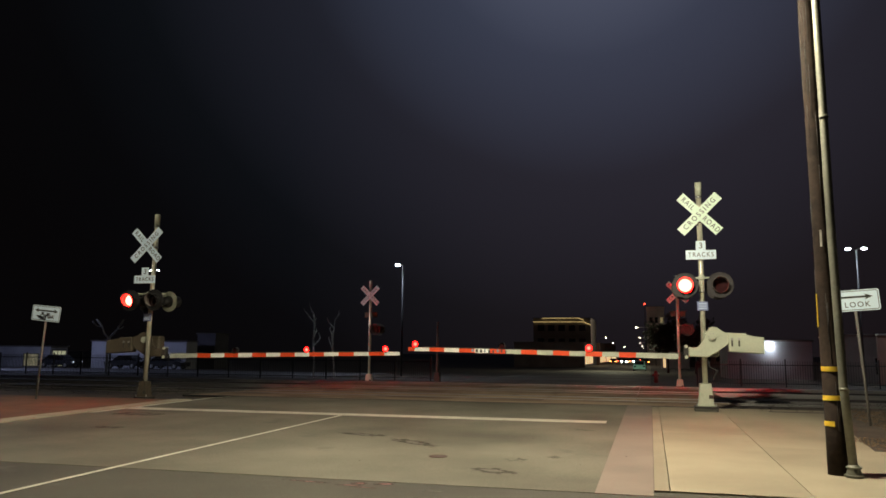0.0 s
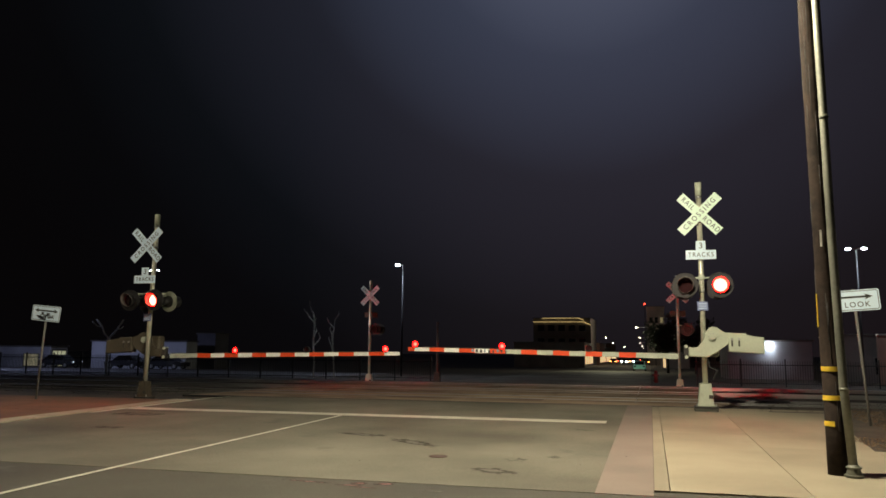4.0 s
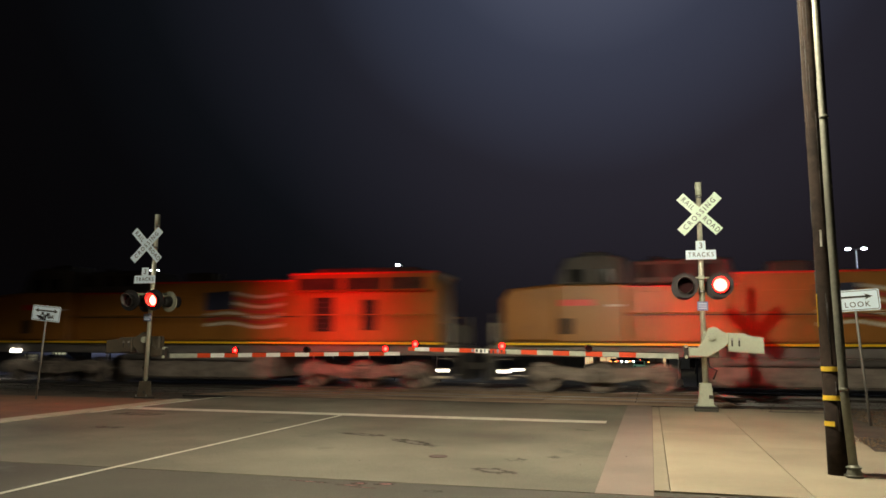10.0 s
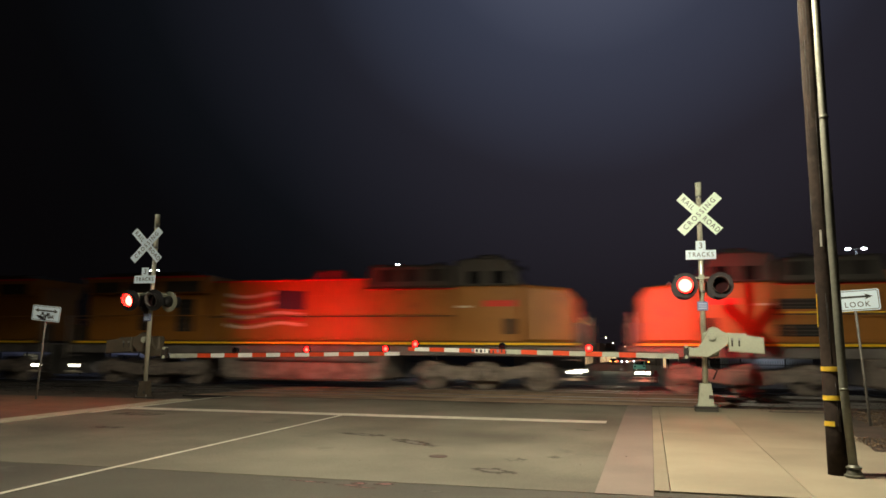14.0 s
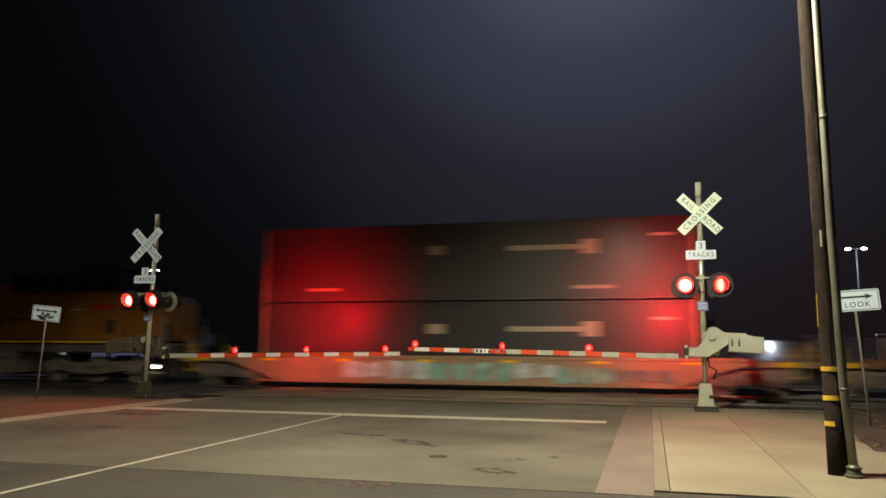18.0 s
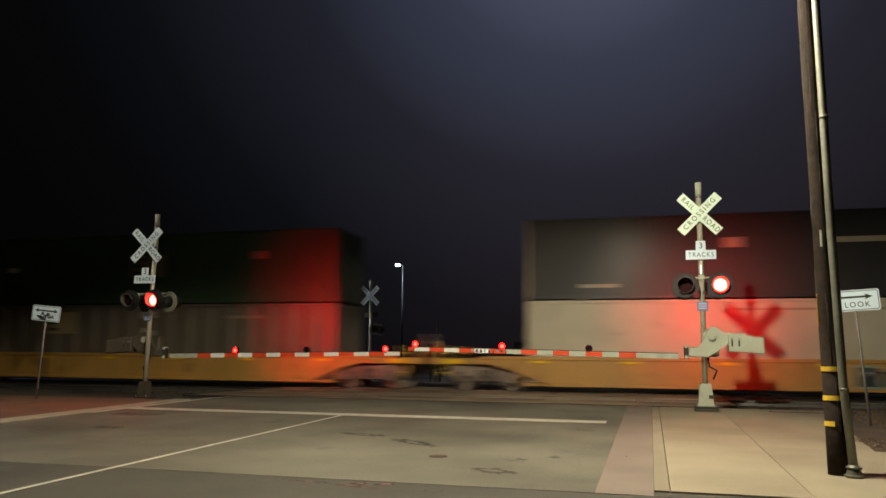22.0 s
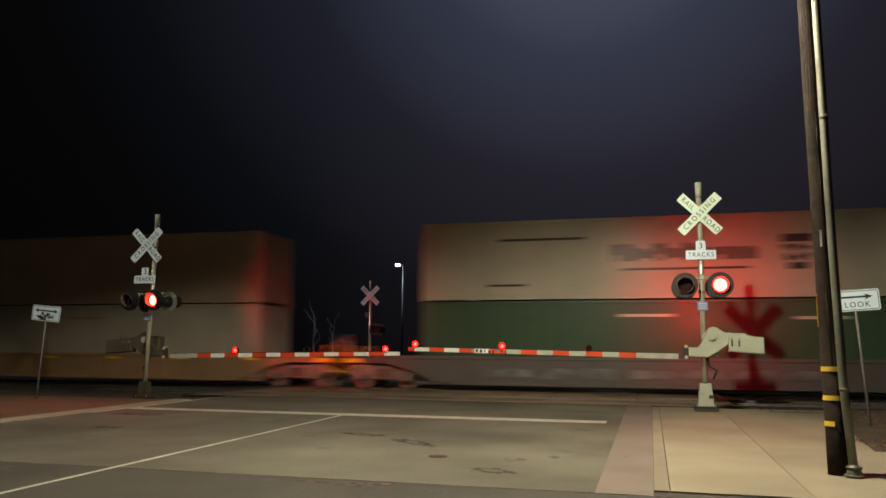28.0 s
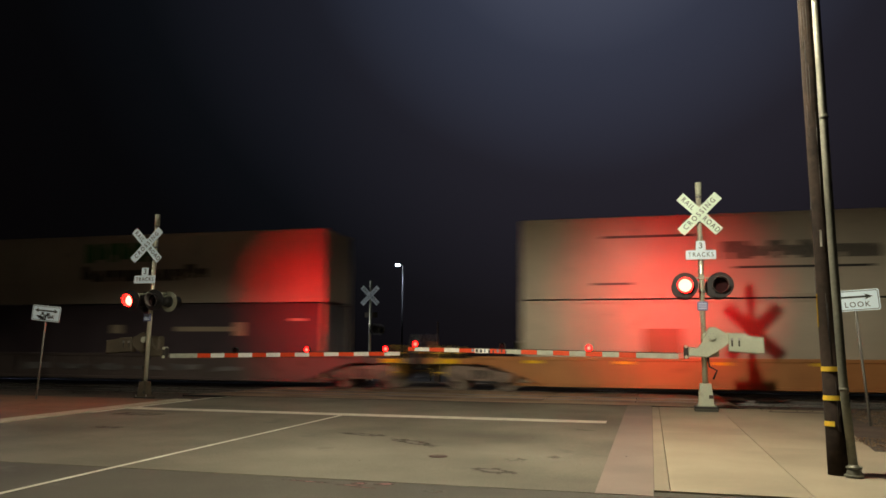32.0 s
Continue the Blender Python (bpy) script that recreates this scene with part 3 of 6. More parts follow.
def crossing_signal(at, label, sign_y, live, tint="sign_green_white", boards=True, swings=(0, 0), glows=("lens_beam", "lens_beam"), drop=0.0, target="disc", cast="casting", foot=0.0, tilt=0.0):
    t = thing("crossing_signal", at, label, "crossing signal", "signal masts of the crossing")
    base = part("base", prism(B(), [(-0.20, 0.04 - foot), (0.20, 0.04 - foot), (0.15, 0.12 - foot), (0.125, 0.46), (-0.125, 0.46), (-0.15, 0.12 - foot)], -0.16, 0.16, 0.012), M[cast], t, "tapered cast base")
    part("base_plate", box(B(), -0.26, 0.26, -0.22, 0.22, -0.05 - foot * 0.6, 0.04 - foot, 0.008), M["steel_dark"], base)
    part("base_hatch", box(B(), 0.06, 0.16, -0.175, -0.16, 0.12, 0.2, 0.004), M["steel_dark"], base)
    for x in (-0.21, 0.21):
        part("bolt", tube(B(), (x, -0.17, 0.04 - foot), (x, -0.17, 0.10 - foot), 0.016, n=8), M["galvanised"], base)
    if tilt:
        for ob in (base, *base.children):
            ob.data.transform(Matrix.Diagonal((0.78, 0.9, 1, 1)))
    part("mast", tube(B(), (0, 0, 0.44), (0, 0, 5.0), 0.062, n=20), M["mast"], t, "pale round steel mast")
    part("mast_cap", tube(B(), (0, 0, 4.86), (0, 0, 5.18), 0.075, 0.078, n=18), M["casting"], t)
    for z in (4.80, 4.20, 2.55):
        part("clamp", tube(B(), (0, 0, z), (0, 0, z + 0.05), 0.075, n=16), M["galvanised"], t)
    y = sign_y
    part("bracket", box(B(), -0.03, 0.03, y + 0.004, -0.05, 4.35, 4.41), M["galvanised"], t)
    part("bracket", box(B(), -0.02, 0.02, y + 0.004, -0.05, 3.5, 3.55), M["galvanised"], t)
    buck = part("crossbuck", blade(B(), radians(-45), y + 0.004), M[tint], t, "white crossbuck with black letters")
    buck2 = part("crossbuck_blade", blade(B(), radians(45), y - 0.004), M[tint], buck)
    for m_ob in (buck, buck2):
        for v in m_ob.data.vertices:
            v.co.z += 4.40
    up = Matrix.Rotation(math.pi / 2, 4, "X")
    def on_sign(x, z, yy, a):
        return Matrix.Translation((x, yy, z)) @ Matrix.Rotation(-a, 4, "Y") @ up
    q = math.sqrt(0.5)
    if boards:
        writing("letters", "CROSSING", 0.172, on_sign(0, 4.40, y - 0.0125, radians(45)), M["sign_black"], buck, spread=1.48, squeeze=0.88)
        for word, d in (("RAIL", -0.36), ("ROAD", 0.36)):
            writing("letters", word, 0.172, on_sign(d * q, 4.40 - d * q, y - 0.0045, radians(-45)), M["sign_black"], buck, spread=1.3, squeeze=0.84)
        ts = part("tracks_sign", box(B(), -0.34, 0.34, y - 0.006, y, 3.32, 3.54, 0.002), M["sign_white"], t, "white sign reading 3 tracks")
        part("number_board", box(B(), -0.11, 0.11, y - 0.009, y - 0.001, 3.541, 3.76, 0.002), M["sign_white"], ts)
        writing("letters", "TRACKS", 0.150, on_sign(0, 3.43, y - 0.0085, 0), M["sign_black"], ts, spread=1.3, squeeze=0.86)
        writing("letters", "3", 0.20, on_sign(0, 3.64, y - 0.0115, 0), M["sign_black"], ts)
        part("notice_plate", box(B(), -0.12, 0.12, -0.075, -0.066, 2.13, 2.34, 0.002), M["sign_blue"], t, "small blue emergency notice plate")
        bars = B()
        for k in range(4):
            box(bars, -0.09, 0.09, -0.079, -0.0755, 2.17 + 0.04 * k, 2.185 + 0.04 * k)
        part("notice_bars", bars, M["sign_white"], t)
    else:
        writing("letters", "CROSSING", 0.172, on_sign(0, 4.40, y - 0.0125, radians(45)), M["sign_black"], buck, spread=1.48, squeeze=0.88)
        for word, d in (("RAIL", -0.36), ("ROAD", 0.36)):
            writing("letters", word, 0.172, on_sign(d * q, 4.40 - d * q, y - 0.0045, radians(-45)), M["sign_black"], buck, spread=1.3, squeeze=0.84)
        part("tracks_sign", box(B(), -0.34, 0.34, 0.09, 0.10, 3.30, 3.56, 0.002), M["casting_dim"], t, "bare back of the tracks sign")
    if drop:
        for ob in t.children_recursive:
            if ob.name.split(".")[0] in ("crossbuck", "crossbuck_blade", "letters", "tracks_sign", "number_board", "bracket"):
                ob.data.transform(Matrix.Translation((0, 0, -drop)))
    z = 2.70
    arm = part("crossarm", tube(B(), (-0.42 if live else -0.08, 0, z + 0.2), (0.42, 0, z + 0.2), 0.024, n=12), M["casting"], t)
    part("junction_box", box(B(), -0.075, 0.075, -0.085, 0.085, z + 0.15, z + 0.26, 0.02), M["casting"], arm)
    for x in (-0.385, 0.385) if live else (0.385,):
        part("hanger", tube(B(), (x, -0.2, z + 0.2), (x, 0.2, z + 0.2), 0.025, n=10), M["casting"], arm)
        part("drop", tube(B(), (x, 0, z - 0.05), (x, 0, z + 0.22), 0.03, n=10), M["casting"], arm)
    for x, side in ((-0.385, "left"), (0.385, "right")):
        if not live and side == "left":
            continue
        lamp_head(t, x, z, -1, side, live, False, target=target)
        lamp_head(t, x, z, 1, side, live, live, swings[side == "right"], glows[side == "right"], "disc_back" if tilt and side == "right" else target)
    if tilt:
        for ob in t.children:
            if ob.name.split(".")[0] in ("mast", "mast_cap", "clamp"):
                for vert in ob.data.vertices:
                    vert.co.x += tilt * (vert.co.z - 0.44)
    return t


U_LEFT, U_RIGHT, V_NEAR, V_FAR = -13.68, 1.20, 19.0, 36.96
crossing_signal((U_RIGHT, V_NEAR, 0.42), "pale crossing signal mast with crossbuck, flashing", -0.14, True, swings=(2, -3), glows=("lens_beam", "lens_beam_faint"), foot=0.10)
crossing_signal((U_LEFT, V_NEAR, 0.22), "crossing signal mast with crossbuck and dark base, flashing", -0.28, True, tint="sign_white", swings=(-13, -11), glows=("lens_beam_weak", "lens_beam_weak"), drop=0.14, target="lamp_black", cast="casting_dim", tilt=0.022)
crossing_signal((U_RIGHT + 0.05, V_FAR, -0.04), "crossing signal mast behind the tracks, unlit lights", -0.10, False, tint="sign_far", boards=False)
crossing_signal((U_LEFT, V_FAR, -0.02), "crossing signal mast behind the tracks, unlit lights", -0.10, False, tint="sign_far", boards=False)
for u, v, zb in ((U_RIGHT, V_NEAR, 0.315), (U_LEFT, V_NEAR, 0.17), (U_RIGHT + 0.05, V_FAR, -0.09), (U_LEFT, V_FAR, -0.07)):
    f = thing("foundation", (u, v, 0), "low dark foundation block under the mast", "foundation", "signal foundations")
    part("block", box(B(), -0.25, 0.25, -0.22, 0.25, zb - 0.5, zb, 0.02), M["asphalt_dark"], f)


def crossing_gate(at, label, flip, wide, cast_mat, u_butt, u_stripe, u_tip, z_butt, z_tip, band, lamps):
    """A lowered gate. flip -1 points its arm to the left of its mast, +1 to the right."""
    t = thing("crossing_gate", (0, 0, 0), label, "crossing gate", "lowered gates")
    u0, v0, z0 = at
    def P(px, pz):
        return (u0 - flip * wide * (px - 200) * 0.00404, z0 + (205 - pz) * 0.00417)
    cast = part("gate_casting", prism(B(), [P(*c) for c in ((112, 207), (112, 157), (155, 157), (165, 162), (196, 124), (204, 86), (222, 52), (245, 44), (268, 50), (295, 76), (327, 80), (327, 136), (300, 150), (270, 180), (215, 212))], v0 - 0.10, v0 + 0.06, 0.02), M[cast_mat], t, "pale cast gate arm support")
    weight = part("counterweight", prism(B(), [P(*c) for c in ((322, 78), (412, 82), (420, 95), (510, 103), (512, 192), (325, 180))], v0 - 0.15, v0 + 0.11, 0.02), M[cast_mat], t, "flat pale counterweight plate")
    for px in (343, 380):
        x, z = P(px, 130)
        part("slot", box(B(), x - 0.018, x + 0.018, v0 - 0.158, v0 - 0.145, z - 0.09, z + 0.09, 0.004), M["steel_dark"], weight)
        part("slot_bolt", tube(B(), (x, v0 - 0.17, z + 0.07), (x, v0 - 0.14, z + 0.07), 0.03, n=8), M["galvanised"], weight)
    x, z = P(236, 98)
    part("pivot", tube(B(), (x, v0 - 0.16, z), (x, v0 + 0.2, z), 0.09, 0.08, 20), M["casting"], cast)
    for k in range(6):
        a = 2 * math.pi * k / 6
        part("pivot_bolt", tube(B(), (x + 0.065 * math.cos(a), v0 - 0.175, z + 0.065 * math.sin(a)), (x + 0.065 * math.cos(a), v0 - 0.15, z + 0.065 * math.sin(a)), 0.014, n=6), M["galvanised"], cast)
    part("mechanism_case", box(B(), u0 - 0.10 + 0.08 * -flip, u0 + 0.24 + 0.08 * -flip, v0 + 0.12, v0 + 0.40, z0 - 0.02, z0 + 0.56, 0.04), M[cast_mat], t, "pale gate mechanism case")
    hose = B()
    pts = [P(215, 210), P(222, 262), P(262, 282), P(240, 330)]
    sweep(hose, [(a, v0 + 0.05, b) for a, b in pts], 0.022, 8)
    part("cable_hose", hose, M["rubber"], t)
    hx, hz = P(98, 182)
    h = part("hinge", box(B(), hx - 0.05, hx + 0.05, v0 - 0.08, v0 + 0.06, hz - 0.16, hz + 0.13, 0.01), M["steel_dark"], t, "dark arm hinge bracket")
    for s in (-1, 1):
        part("hinge_bolt", tube(B(), (hx, v0 - 0.11, hz + 0.12 * s), (hx, v0 + 0.08, hz + 0.12 * s), 0.04, n=10), M["casting"], h)
    def arm_z(u):
        return z_butt + (z_tip - z_butt) * (u - u_butt) / (u_tip - u_butt)
    def half(u):
        return 0.062 - 0.014 * (u - u_butt) / (u_tip - u_butt)
    def piece(ua, ub, mat, name, lab=""):
        return part(name, prism(B(), [(ua, arm_z(ua) - half(ua)), (ub, arm_z(ub) - half(ub)), (ub, arm_z(ub) + half(ub)), (ua, arm_z(ua) + half(ua))], v0 - 0.04, v0, 0.004), mat, t, lab)
    piece(u_butt, u_stripe, M["arm_grey"], "arm_root", "bare grey root of the gate arm")
    step = math.copysign(band, u_tip - u_butt)
    u, red, n = u_stripe, True, 0
    while (u_tip - u) * step > 0.02:
        e = u + step if (u_tip - u - step) * step > 0 else u_tip
        faded = flip < 0 and n < 8
        piece(u, e, M["arm_red"] if red else (M["arm_grey"] if faded else M["arm_white"]), "stripe", "red reflective band" if red else "white band")
        u, red, n = e, not red, n + 1
    for lu, side in lamps:
        z = arm_z(lu) + half(lu)
        body = part("arm_light", box(B(), lu - 0.07, lu + 0.07, v0 - 0.02, v0 + 0.02, z - 0.01, z + 0.02), M["lamp_black"], t, "red light on the gate arm")
        part("light_shell", pipe(B(), (lu, v0 - 0.065, z + 0.075), (lu, v0 + 0.055, z + 0.075), 0.084, 0.076, 18), M["lamp_black"], body)
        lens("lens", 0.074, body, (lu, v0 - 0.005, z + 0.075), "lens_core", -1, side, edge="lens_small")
    wire = B()
    tube(wire, (u_butt, v0 + 0.012, arm_z(u_butt) + 0.07), (u_tip - step, v0 + 0.012, arm_z(u_tip) + 0.055), 0.008, n=6)
    part("wire", wire, M["rubber"], t)
    return t


crossing_gate((U_RIGHT, V_NEAR - 0.3, 1.50), "lowered red and white gate arm on pale casting", -1, 1.0, "casting", 0.62, -0.33, -5.88, 1.49, 1.62, 0.3846,
              [(-1.41, "left"), (-3.49, "right"), (-5.70, "")])
crossing_gate((U_LEFT, V_NEAR + 0.2, 1.38), "lowered red and white gate arm, darkened brown casting", 1, 1.12, "casting_dim", -13.05, -12.18, -6.27, 1.385, 1.50, 0.4221,
              [(-11.02, "right"), (-8.89, "left"), (-6.66, "")])
tag = thing("arm_graffiti", (0, 0, 0), "blue and black graffiti scrawl on the gate arm", "graffiti")
rnd = random.Random(5)
for k in range(9):
    u = -4.25 + 0.105 * k
    c, s = math.cos(rnd.uniform(-0.5, 0.5)), rnd.uniform(-0.03, 0.03)
    z = 1.49 + 0.13 * (u - 0.62) / (-6.54)
    part("stroke", box(B(), u, u + 0.03 + 0.03 * rnd.random(), V_NEAR - 0.3415, V_NEAR - 0.3402, z - 0.04 + s * 0.5, z + 0.035 + s * 0.3), M["graffiti_dark"] if k % 3 else M["graffiti_blue"], tag)

# ---- look signs, utility pole ----
M["post_grey"] = material("post_grey", (0.20, 0.19, 0.17), 0.6, metal=0.2, vary=0.3)


def look_sign(at, lean, label, double, dirty):
    t = thing("look_sign", at, label, "road sign")
    h = 2.16
    dx = math.tan(radians(lean)) * h
    part("post", tube(B(), (0, 0, -0.3), (dx, 0, h + 0.3), 0.026, n=10), M["post_grey"], t, "thin grey steel sign post")
    m = Matrix.Translation((dx, -0.035, h + 0.08)) @ Matrix.Rotation(radians(lean * (1.15 if double else 0.85)), 4, "Y")
    def rounded(x, z, r):
        return [(sx * (x - r) + r * math.cos(q), sz * (z - r) + r * math.sin(q)) for sx, sz, q0 in ((1, 1, 0), (-1, 1, 1), (-1, -1, 2), (1, -1, 3))
                for q in (math.pi / 2 * (q0 + k / 4) for k in range(5))]
    board = part("board", prism(B(), rounded(0.457, 0.205, 0.045), -0.004, 0.0), M["sign_white"], t, "white look sign board, arrow and letters")
    rim = B()
    for outer, inner in zip((rounded(0.437, 0.186, 0.035),), (rounded(0.426, 0.175, 0.028),)):
        ring = [[rim.verts.new((x, y, z)) for x, z in loop] for loop, y in ((outer, -0.0042), (outer, -0.0065), (inner, -0.0065), (inner, -0.0042))]
        for p, q in zip(ring, ring[1:]):
            for k in range(len(p)):
                rim.faces.new((p[k], q[k], q[(k + 1) % len(p)], p[(k + 1) % len(p)]))
    arrow = B()
    if double:
        prism(arrow, [(-0.37, 0.07), (-0.25, 0.125), (-0.27, 0.088), (0.27, 0.088), (0.25, 0.125), (0.37, 0.07), (0.25, 0.015), (0.27, 0.052), (-0.27, 0.052), (-0.25, 0.015)], -0.0065, -0.0042)
    else:
        prism(arrow, [(-0.40, 0.048), (0.22, 0.048), (0.19, 0.008), (0.34, 0.066), (0.19, 0.124), (0.22, 0.084), (-0.40, 0.084)], -0.0065, -0.0042)
    pieces = [board, part("border", rim, M["sign_black"], board), part("arrow", arrow, M["sign_black"], board)]
    pieces.append(writing("letters", "LOOK", 0.145, Matrix.Translation((0.05, -0.0065, -0.085)) @ Matrix.Rotation(math.pi / 2, 4, "X"), M["sign_black"], board, spread=1.25))
    if dirty:
        stick = B()
        r2 = random.Random(9)
        for _ in range(9):
            x, z = r2.uniform(-0.3, 0.25), r2.uniform(-0.19, -0.01)
            box(stick, x, x + r2.uniform(0.05, 0.16), -0.0085, -0.007, z, z + r2.uniform(0.03, 0.08))
        pieces.append(part("stickers", stick, M["graffiti_dark"], board, "torn stickers over the letters"))
    for p in pieces:
        p.data.transform(m)
    return t


look_sign((4.02, 16.6, 0.36), -4.5, "white look sign with one arrow on a leaning post", False, False)
look_sign((-15.77, 17.3, 0.25), 4.5, "white look sign with double arrow, stickered, leaning", True, True)

pole = thing("utility_pole", (2.105, 10.25, level(10.25)), "dark creosoted wooden utility pole with yellow bands", "utility pole")
bm = B()
for k in range(12):
    z0, z1 = k * 1.0 - 0.2, k * 1.0 + 0.8
    r0, r1 = 0.117 - 0.003 * k, 0.117 - 0.003 * (k + 1)
    tube(bm, (-0.0095 * k, 0.004 * k, z0), (-0.0095 * (k + 1), 0.004 * (k + 1), z1), r0, r1, 22, k in (0, 11))
bmesh.ops.remove_doubles(bm, verts=bm.verts, dist=0.002)
for v in bm.verts:
    v.co.xy += 0.006 * Vector((noise.noise(v.co * 3), noise.noise(v.co * 3 + Vector((5, 0, 0)))))
part("shaft", bm, M["wood_pole"], pole)
crack = B()
r3 = random.Random(12)
for _ in range(26):
    a, z = r3.uniform(math.pi * 0.9, math.pi * 1.9), r3.uniform(0.2, 6.5)
    r = 0.116 - 0.003 * z
    x, y = r * math.cos(a) - 0.0095 * z, r * math.sin(a) + 0.004 * z
    tube(crack, (x, y, z), (x - 0.008, y + 0.002, z + r3.uniform(0.3, 0.9)), 0.004, 0.002, 5)
tagged(part("weather_crack", crack, M["tar"], pole), kind="stuff")
for z, a0, a1 in ((1.25, 1.0, 2.0), (0.91, 1.0, 2.0), (0.61, 1.0, 1.42)):
    band = B()
    n = 14
    rows = []
    for k in range(n + 1):
        a = math.pi * (a0 + (a1 - a0) * k / n)
        r = 0.1225 - 0.003 * z
        rows.append([band_v for band_v in (band.verts.new(((r - d) * math.cos(a) - 0.0095 * z, (r - d) * math.sin(a) + 0.004 * z, z + s)) for d, s in ((0, -0.028), (0, 0.028), (0.006, 0.028), (0.006, -0.028)))])
    for p, q in zip(rows, rows[1:]):
        for k in range(4):
            band.faces.new((p[k], q[k], q[(k + 1) % 4], p[(k + 1) % 4]))
    part("reflective_band", band, M["yellow"], pole, "yellow reflective band")
part("tag_strip", box(B(), -0.140, -0.132, -0.022, -0.006, 1.75, 2.15), M["yellow"], pole)
part("tag_plate", box(B(), -0.078, -0.058, -0.118, -0.100, 2.72, 2.92), M["hood_grey"], pole)
cp = [(0.125, -0.17, 0.10), (0.070, -0.165, 1.07), (0.040, -0.16, 2.8), (0.020, -0.14, 6.0), (0.015, -0.13, 7.2)]
cond = part("conduit", sweep(B(), cp, 0.050, 16), M["conduit"], pole, "grey steel conduit up the pole")
part("conduit_foot", tube(B(), (0.13, -0.17, -0.02), (0.125, -0.17, 0.16), 0.105, 0.058, 18), M["conduit"], cond)
for z in (0.03, 0.12):
    part("foot_ring", tube(B(), (0.128, -0.17, z), (0.128, -0.17, z + 0.02), 0.115 - 0.25 * z, n=18), M["conduit"], cond)
for z in (1.0, 4.3, 5.9):
    x = float(np.interp(z, [c[2] for c in cp], [c[0] for c in cp]))
    part("strap", tube(B(), (x, -0.165, z), (x, -0.165, z + 0.035), 0.055, n=16), M["conduit"], cond)

# ---- beyond the tracks ----
M["wall_pale"] = material("wall_pale", (0.34, 0.34, 0.36), 0.8, vary=0.2, blot=0.5)
M["wall_dark"] = material("wall_dark", (0.10, 0.09, 0.085), 0.85, vary=0.3, blot=0.5)
# paler copy of wall_dim, carrying the wall lamp's light in its colour
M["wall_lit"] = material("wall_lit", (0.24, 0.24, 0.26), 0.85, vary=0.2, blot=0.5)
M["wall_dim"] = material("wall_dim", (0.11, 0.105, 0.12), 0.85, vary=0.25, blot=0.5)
M["wall_white"] = material("wall_white", (0.55, 0.56, 0.60), 0.8, vary=0.15, blot=0.5)
M["wall_brick"] = material("wall_brick", (0.16, 0.09, 0.07), 0.85, vary=0.3, blot=0.5)
M["hydrant_red"] = material("hydrant_red", (0.20, 0.035, 0.03), 0.55, vary=0.2)
M["foliage"] = material("foliage", (0.04, 0.055, 0.03), 0.7, vary=0.4, blot=2)
M["fence_black"] = material("fence_black", (0.02, 0.02, 0.022), 0.5, metal=0.3)
M["bark"] = material("bark", (0.66, 0.64, 0.60), 0.85, vary=0.3, blot=4)
M["car_dark"] = material("car_dark", (0.03, 0.03, 0.035), 0.25, coat=0.6, vary=0.1)
M["car_pale"] = material("car_pale", (0.18, 0.50, 0.45), 0.3, coat=0.5, vary=0.1)
M["lamp_cold"] = material("lamp_cold", (0.9, 0.95, 1.0), 0.3, emit=(0.80, 0.92, 1.0), power=110)
M["lamp_dim"] = material("lamp_dim", (0.9, 0.95, 1.0), 0.3, emit=(0.75, 0.85, 1.0), power=0.8)
M["lamp_warm"] = material("lamp_warm", (1.0, 0.9, 0.7), 0.3, emit=(1.0, 0.80, 0.48), power=40)
M["lamp_red"] = material("lamp_red", (1.0, 0.1, 0.05), 0.3, emit=(1.0, 0.06, 0.03), power=16)
M["lamp_amber"] = material("lamp_amber", (1.0, 0.5, 0.1), 0.3, emit=(1.0, 0.33, 0.06), power=14)
M["shop_glow"] = material("shop_glow", (0.9, 0.7, 0.4), 0.4, emit=(1.0, 0.68, 0.34), power=0.7, vary=0.6)
M["window_warm"] = material("window_warm", (0.8, 0.7, 0.4), 0.4, emit=(0.95, 0.85, 0.45), power=0.085, vary=0.5)
M["cornice_glow"] = material("cornice_glow", (0.9, 0.7, 0.3), 0.4, emit=(1.0, 0.72, 0.28), power=0.8)


M["lot_grey"] = material("lot_grey", (0.20, 0.20, 0.205), 0.9, vary=0.25, blot=0.4)
M["post_far"] = material("post_far", (0.016, 0.016, 0.018), 0.75, vary=0.2)


def lamp_post(at, height, heads, label, mat, reach=1.2, size=0.22):
    t = thing("street_lamp", at, label, "street lamp")
    part("post", tube(B(), (0, 0, -0.3), (0, 0, height), 0.08, 0.05, 12), M["post_far"], t)
    for dx in heads:
        a = part("arm", tube(B(), (0, 0, height - 0.08), (dx * reach, 0, height), 0.04, n=8), M["galvanised"], t)
        h = part("lamp_head", box(B(), dx * reach - size * 1.3, dx * reach + size * 1.3, -size, size, height - 0.02, height + 0.08, 0.02), M["post_far"], a)
        part("bulb", box(B(), dx * reach - size, dx * reach + size, -size * 0.8, size * 0.8, height - 0.03 - size * 0.5, height - 0.02, 0.015), mat, h, "glowing lamp glass")
    return t


